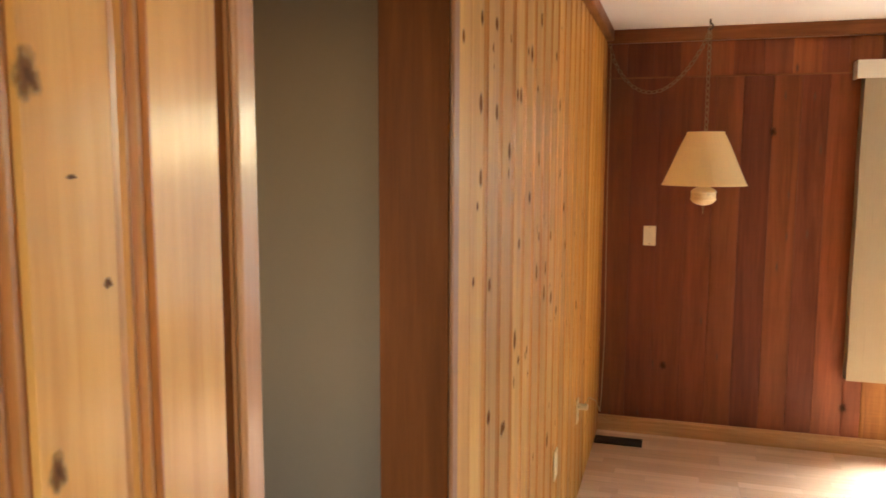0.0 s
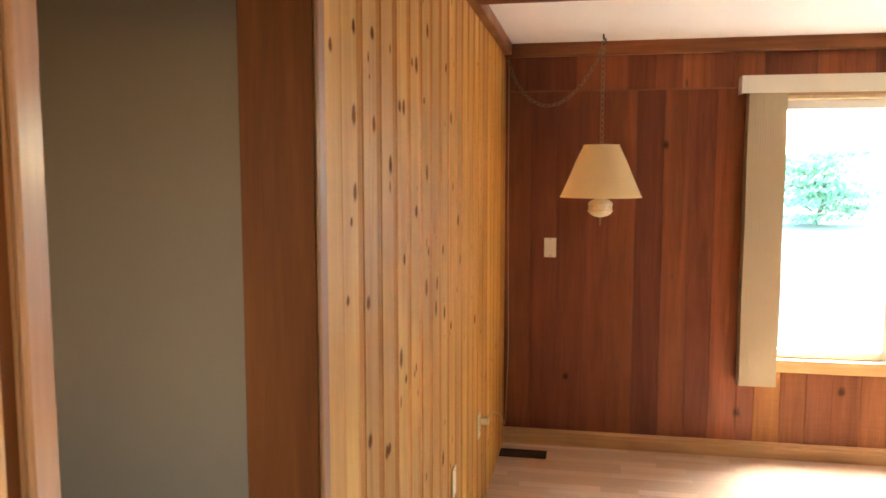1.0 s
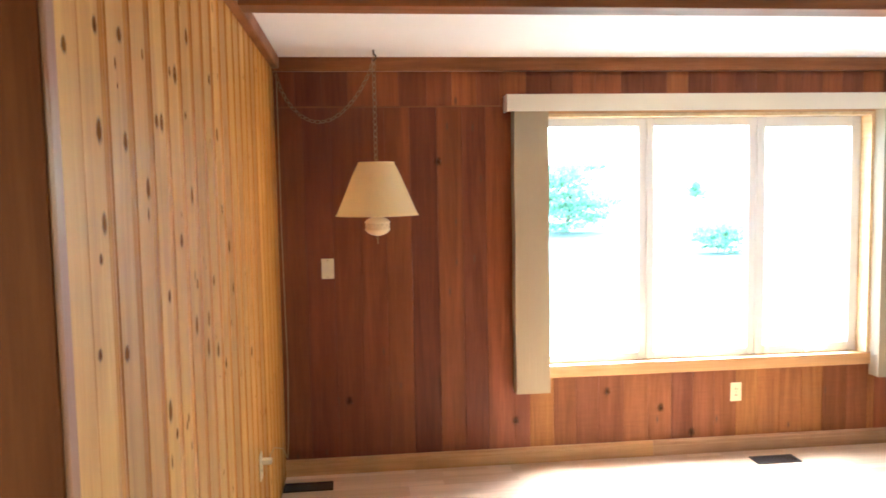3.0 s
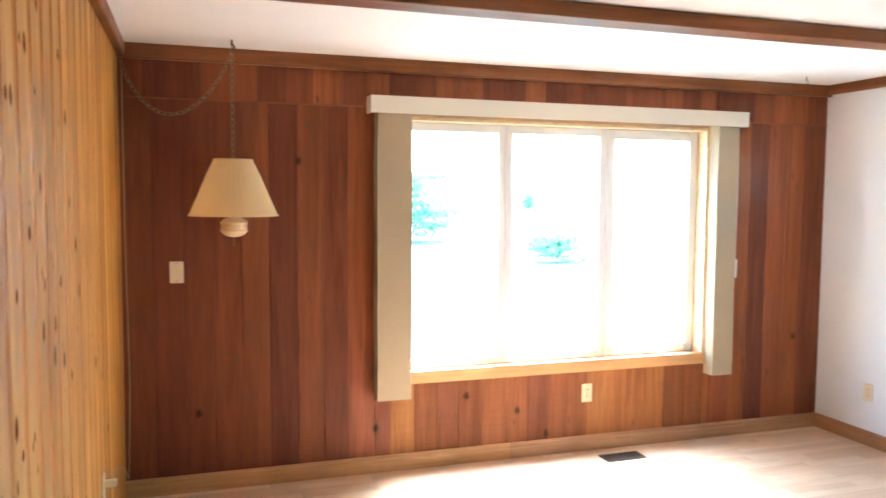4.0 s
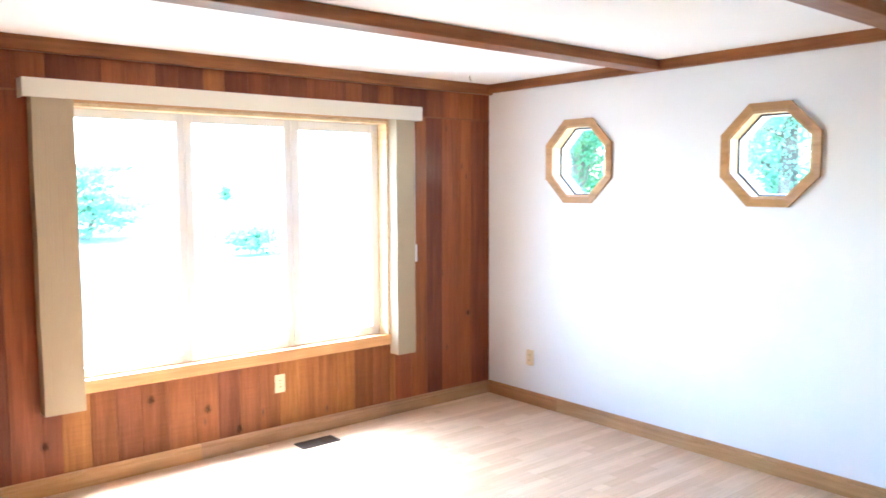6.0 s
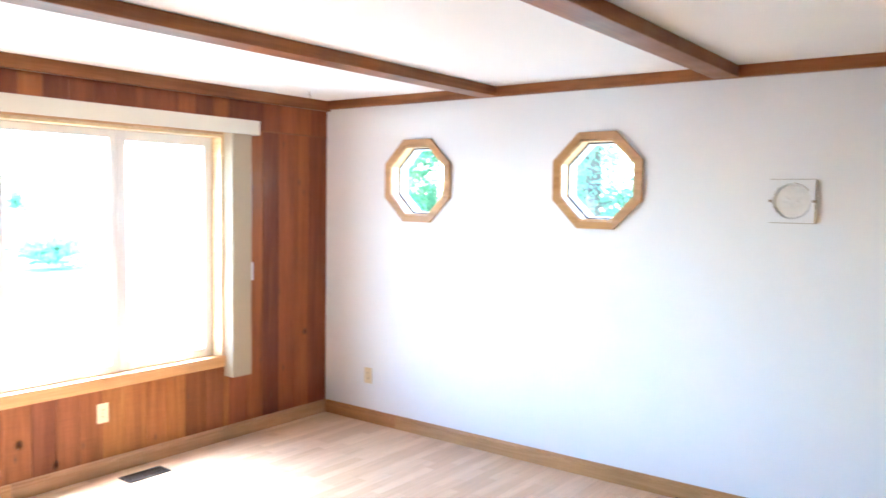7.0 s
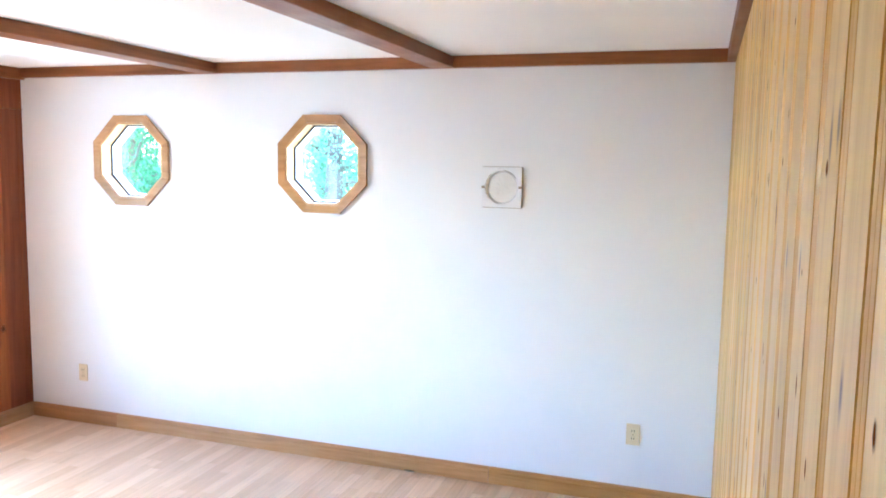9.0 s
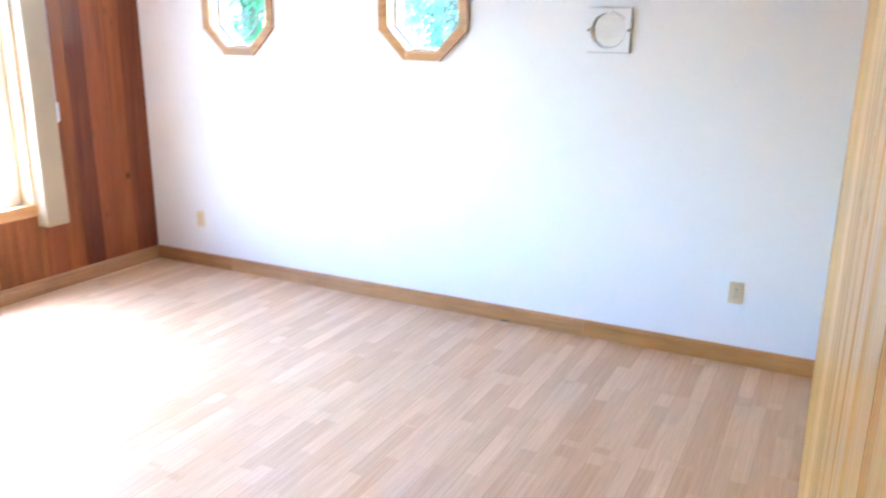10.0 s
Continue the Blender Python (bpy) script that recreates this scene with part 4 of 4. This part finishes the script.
def pine_cut(w, z0=0.0, m=M_PINE_PLAIN):
    """A board sawn to a width, its beads lost."""
    pts = [p for p in pine_profile(PW) if p[0] <= w - 0.001]
    pts += [(w, pts[-1][1]), (w, 0.0)]
    return to_mesh("board", extrude_profile(pts, "z", z0, H - 0.03), m)


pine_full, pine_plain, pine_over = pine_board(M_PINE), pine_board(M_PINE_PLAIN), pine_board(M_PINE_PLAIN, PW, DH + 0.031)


# from the corner towards the doorway: local x runs along -y, the room lies on +x
def west_pose(y):
    return Matrix.Translation((-0.0137, y, 0)) @ pose(0, 0, 0, 0, 0, 90)


piece("board", pine_cut(P_OFF), wall_west, west_pose(-P_OFF))
y = -P_OFF - PW
while y > D1 + 0.023:
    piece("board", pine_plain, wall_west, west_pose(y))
    y -= PW
rest = y + PW - (D1 + 0.0225)
if rest > 0.006:
    piece("board", pine_cut(rest), wall_west, west_pose(D1 + 0.0225))
y = D1 + 0.022 - PW
while y > D0 - 0.022:
    piece("board", pine_over, wall_west, west_pose(y))
    y -= PW
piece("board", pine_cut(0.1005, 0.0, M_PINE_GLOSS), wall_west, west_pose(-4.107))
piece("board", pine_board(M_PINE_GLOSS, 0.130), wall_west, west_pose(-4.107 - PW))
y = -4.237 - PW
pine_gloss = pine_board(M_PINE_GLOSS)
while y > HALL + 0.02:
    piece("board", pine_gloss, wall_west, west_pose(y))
    y -= PW
# knots of the pine wall, along it and up
KNOTS = ((-3.08, 1.86), (-2.96, 1.92), (-2.85, 1.93), (-2.69, 1.92), (-2.45, 1.92), (-2.38, 1.92), (-2.24, 2.04), (-1.89, 1.97), (-2.94, 1.74), (-2.83, 1.73),
         (-2.61, 1.79), (-2.55, 1.79), (-2.29, 1.83), (-1.85, 1.81), (-2.68, 1.64), (-2.25, 1.62), (-1.79, 1.57), (-2.94, 1.58), (-2.4, 1.51), (-3.02, 1.52),
         (-1.68, 1.44), (-1.99, 1.36), (-2.55, 1.39), (-2.23, 1.38), (-1.58, 1.29), (-2.09, 1.26), (-2.26, 1.27), (-2.9, 1.33), (-2.11, 1.18), (-1.96, 1.14),
         (-1.83, 1.07), (-1.24, 0.98), (-3.05, 1.36), (-2.61, 1.13), (-2.41, 1.06), (-2.49, 1.06), (-0.83, 0.63), (-2.92, 1.01), (-2.72, 0.93), (-2.77, 0.93),
         (-1.99, 0.63))
M_KNOT, n_, l_, b_ = mat("pine_knot")
tc_ = n_.new("ShaderNodeTexCoord").outputs["Object"]
ln_ = n_.new("ShaderNodeVectorMath")
ln_.operation = "LENGTH"
l_.new(tc_, ln_.inputs[0])
nz_ = noise_tex(n_, l_, tc_, 3.0, 3)
rad_ = math_node(n_, l_, "ADD", ln_.outputs["Value"], math_node(n_, l_, "MULTIPLY", math_node(n_, l_, "SUBTRACT", nz_, 0.5), 0.45))
kr_ = ramp(n_, [(0.12, (0.085, 0.024, 0.007)), (0.36, (0.15, 0.046, 0.012)), (0.58, (0.30, 0.105, 0.022)), (0.80, (0.58, 0.265, 0.042))])
l_.new(rad_, kr_.inputs[0])
oi_ = n_.new("ShaderNodeObjectInfo")
pale_ = math_node(n_, l_, "MULTIPLY", oi_.outputs["Random"], 0.45)
pale_in = mix(n_, l_, pale_, kr_.outputs[0], (0.36, 0.155, 0.034))
l_.new(pale_in, b_.inputs["Base Color"])
b_.inputs["Roughness"].default_value = 0.65
b_.inputs["Specular IOR Level"].default_value = 0.0
ka_ = ramp(n_, [(0.32, (1, 1, 1)), (0.55, (0.5, 0.5, 0.5)), (0.78, (0, 0, 0))])
l_.new(rad_, ka_.inputs[0])
l_.new(ka_.outputs[0], b_.inputs["Alpha"])


def knot_mesh(seed):
    """A flat uneven disc of radius about 1, facing +x."""
    r = random.Random(seed)
    bm = bmesh.new()
    c = bm.verts.new((0, 0, 0))
    ph = [r.uniform(0, 6) for _ in range(3)]
    vs = [bm.verts.new((0, (1 + 0.12 * math.sin(2 * a + ph[0]) + 0.1 * math.sin(3 * a + ph[1])) * math.cos(a), (1 + 0.15 * math.sin(2 * a + ph[2])) * math.sin(a)))
          for a in (2 * math.pi * k / 20 for k in range(20))]
    for k in range(20):
        bm.faces.new((c, vs[k], vs[(k + 1) % 20]))
    return to_mesh("knot", bm, M_KNOT)


M_KNOT_SOFT, n2_, l2_, b2_ = mat("faded_pine_knot")
tc2 = n2_.new("ShaderNodeTexCoord").outputs["Object"]
ln2 = n2_.new("ShaderNodeVectorMath")
ln2.operation = "LENGTH"
l2_.new(tc2, ln2.inputs[0])
rad2 = math_node(n2_, l2_, "ADD", ln2.outputs["Value"], math_node(n2_, l2_, "MULTIPLY", math_node(n2_, l2_, "SUBTRACT", noise_tex(n2_, l2_, tc2, 2.2, 4), 0.5), 0.9))
kr2 = ramp(n2_, [(0.10, (0.10, 0.042, 0.022)), (0.32, (0.17, 0.072, 0.032)), (0.5, (0.34, 0.165, 0.045)), (0.78, (0.50, 0.248, 0.052))])
l2_.new(rad2, kr2.inputs[0])
l2_.new(kr2.outputs[0], b2_.inputs["Base Color"])
b2_.inputs["Roughness"].default_value = 0.5
b2_.inputs["Specular IOR Level"].default_value = 0.02
ka2 = ramp(n2_, [(0.30, (0.9, 0.9, 0.9)), (0.70, (0, 0, 0))])
l2_.new(rad2, ka2.inputs[0])
l2_.new(ka2.outputs[0], b2_.inputs["Alpha"])
knot_meshes = [knot_mesh(k) for k in range(4)]
soft_knots = [m_.copy() for m_ in knot_meshes]
for m_ in soft_knots:
    m_.materials[0] = M_KNOT_SOFT
rk = random.Random(3)
for k, (ky, kz) in enumerate(KNOTS):
    # keep the disc on the flat of its board
    n_board = math.floor((ky + P_OFF) / PW)
    u_ = ky + P_OFF - n_board * PW
    half = 0.025 * rk.uniform(0.5, 1.2)
    u_ = min(max(u_, half + 0.004), 0.107 - half)
    y_ = n_board * PW - P_OFF + u_
    piece("knot", knot_meshes[k % 4], wall_west, Matrix.Translation((0.0003 + 0.00004 * (k % 5), y_, kz)) @ Matrix.Diagonal((1, half, half * rk.uniform(1.0, 1.6), 1)))
for k in range(64):          # many small pin knots
    half = rk.uniform(0.005, 0.012)
    n_board = rk.randrange(2, 20)
    y_ = -PW * n_board - P_OFF + rk.uniform(half + 0.004, 0.104 - half)
    piece("knot", knot_meshes[k % 4], wall_west, Matrix.Translation((0.0002 + 0.00003 * (k % 3), y_, rk.uniform(0.15, 2.3))) @ Matrix.Diagonal((1, half, half * rk.uniform(1.2, 2.6), 1)))
for k, (ky, kz, a_, b2) in enumerate(((-4.2285, 1.676, 0.020, 0.028), (-4.22, 1.401, 0.014, 0.024), (-4.161, 1.528, 0.008, 0.007), (-4.193, 1.609, 0.009, 0.003))):
    piece("knot", soft_knots[k % 4], wall_west, Matrix.Translation((0.0003, ky, kz)) @ Matrix.Diagonal((1, a_, b2, 1)))

u = 0.0
while u < p_len - 0.001:
    w = min(PW, p_len - u)
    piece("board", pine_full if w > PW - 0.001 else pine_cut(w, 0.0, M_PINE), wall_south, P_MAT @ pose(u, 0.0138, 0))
    u += w

rp = random.Random(21)
for k in range(130):          # small knots scattered over the partition
    half = rp.uniform(0.004, 0.013)
    u_ = PW * rp.randrange(0, 25) + rp.uniform(half + 0.004, 0.104 - half)
    if u_ < p_len - 0.02:
        piece("knot", knot_meshes[k % 4], wall_south, P_MAT @ Matrix.Translation((u_, -0.0001 - 0.00003 * (k % 4), rp.uniform(0.1, 2.24))) @ pose(0, 0, 0, 0, 0, -90) @ Matrix.Diagonal((1, half, half * rp.uniform(1.0, 3.0), 1)))
for k, (kx, kz) in enumerate(((0.902, 1.772), (0.368, 0.42), (1.885, 0.403), (4.262, 0.643), (2.213, 0.29), (1.332, 0.256), (2.408, 0.131))):
    me_ = knot_meshes[k % 4].copy()
    me_.materials[0] = M_KNOT_DARK
    piece("knot", me_, wall_north, Matrix.Translation((kx, -0.0006, kz)) @ pose(0, 0, 0, 0, 0, -90) @ Matrix.Diagonal((1, 0.027, 0.034, 1)))

# laminate boards along the window wall
LB, LW = 1.285, 0.1965
row = 0
y = 0.0
lam = to_mesh("plank", box(0.0002, 0.0002, -0.0085, LB - 0.0002, LW - 0.0002, 0.0, bevel=0.0004), M_LAM)
y = -LW
while y > -4.75:
    x = -((row * 0.47) % 1.0) * LB
    while x < E:
        a, b = max(x, -0.01), min(x + LB, E)
        if b - a > 0.03:
            if b - a > LB - 0.001:
                piece("plank", lam, floor, pose(a, y, 0))
            else:
                piece("plank", to_mesh("plank", box(0.0002, 0.0002, -0.0085, b - a - 0.0002, LW - 0.0002, 0.0), M_LAM), floor, pose(a, y, 0))
        x += LB
    y -= LW
    row += 1
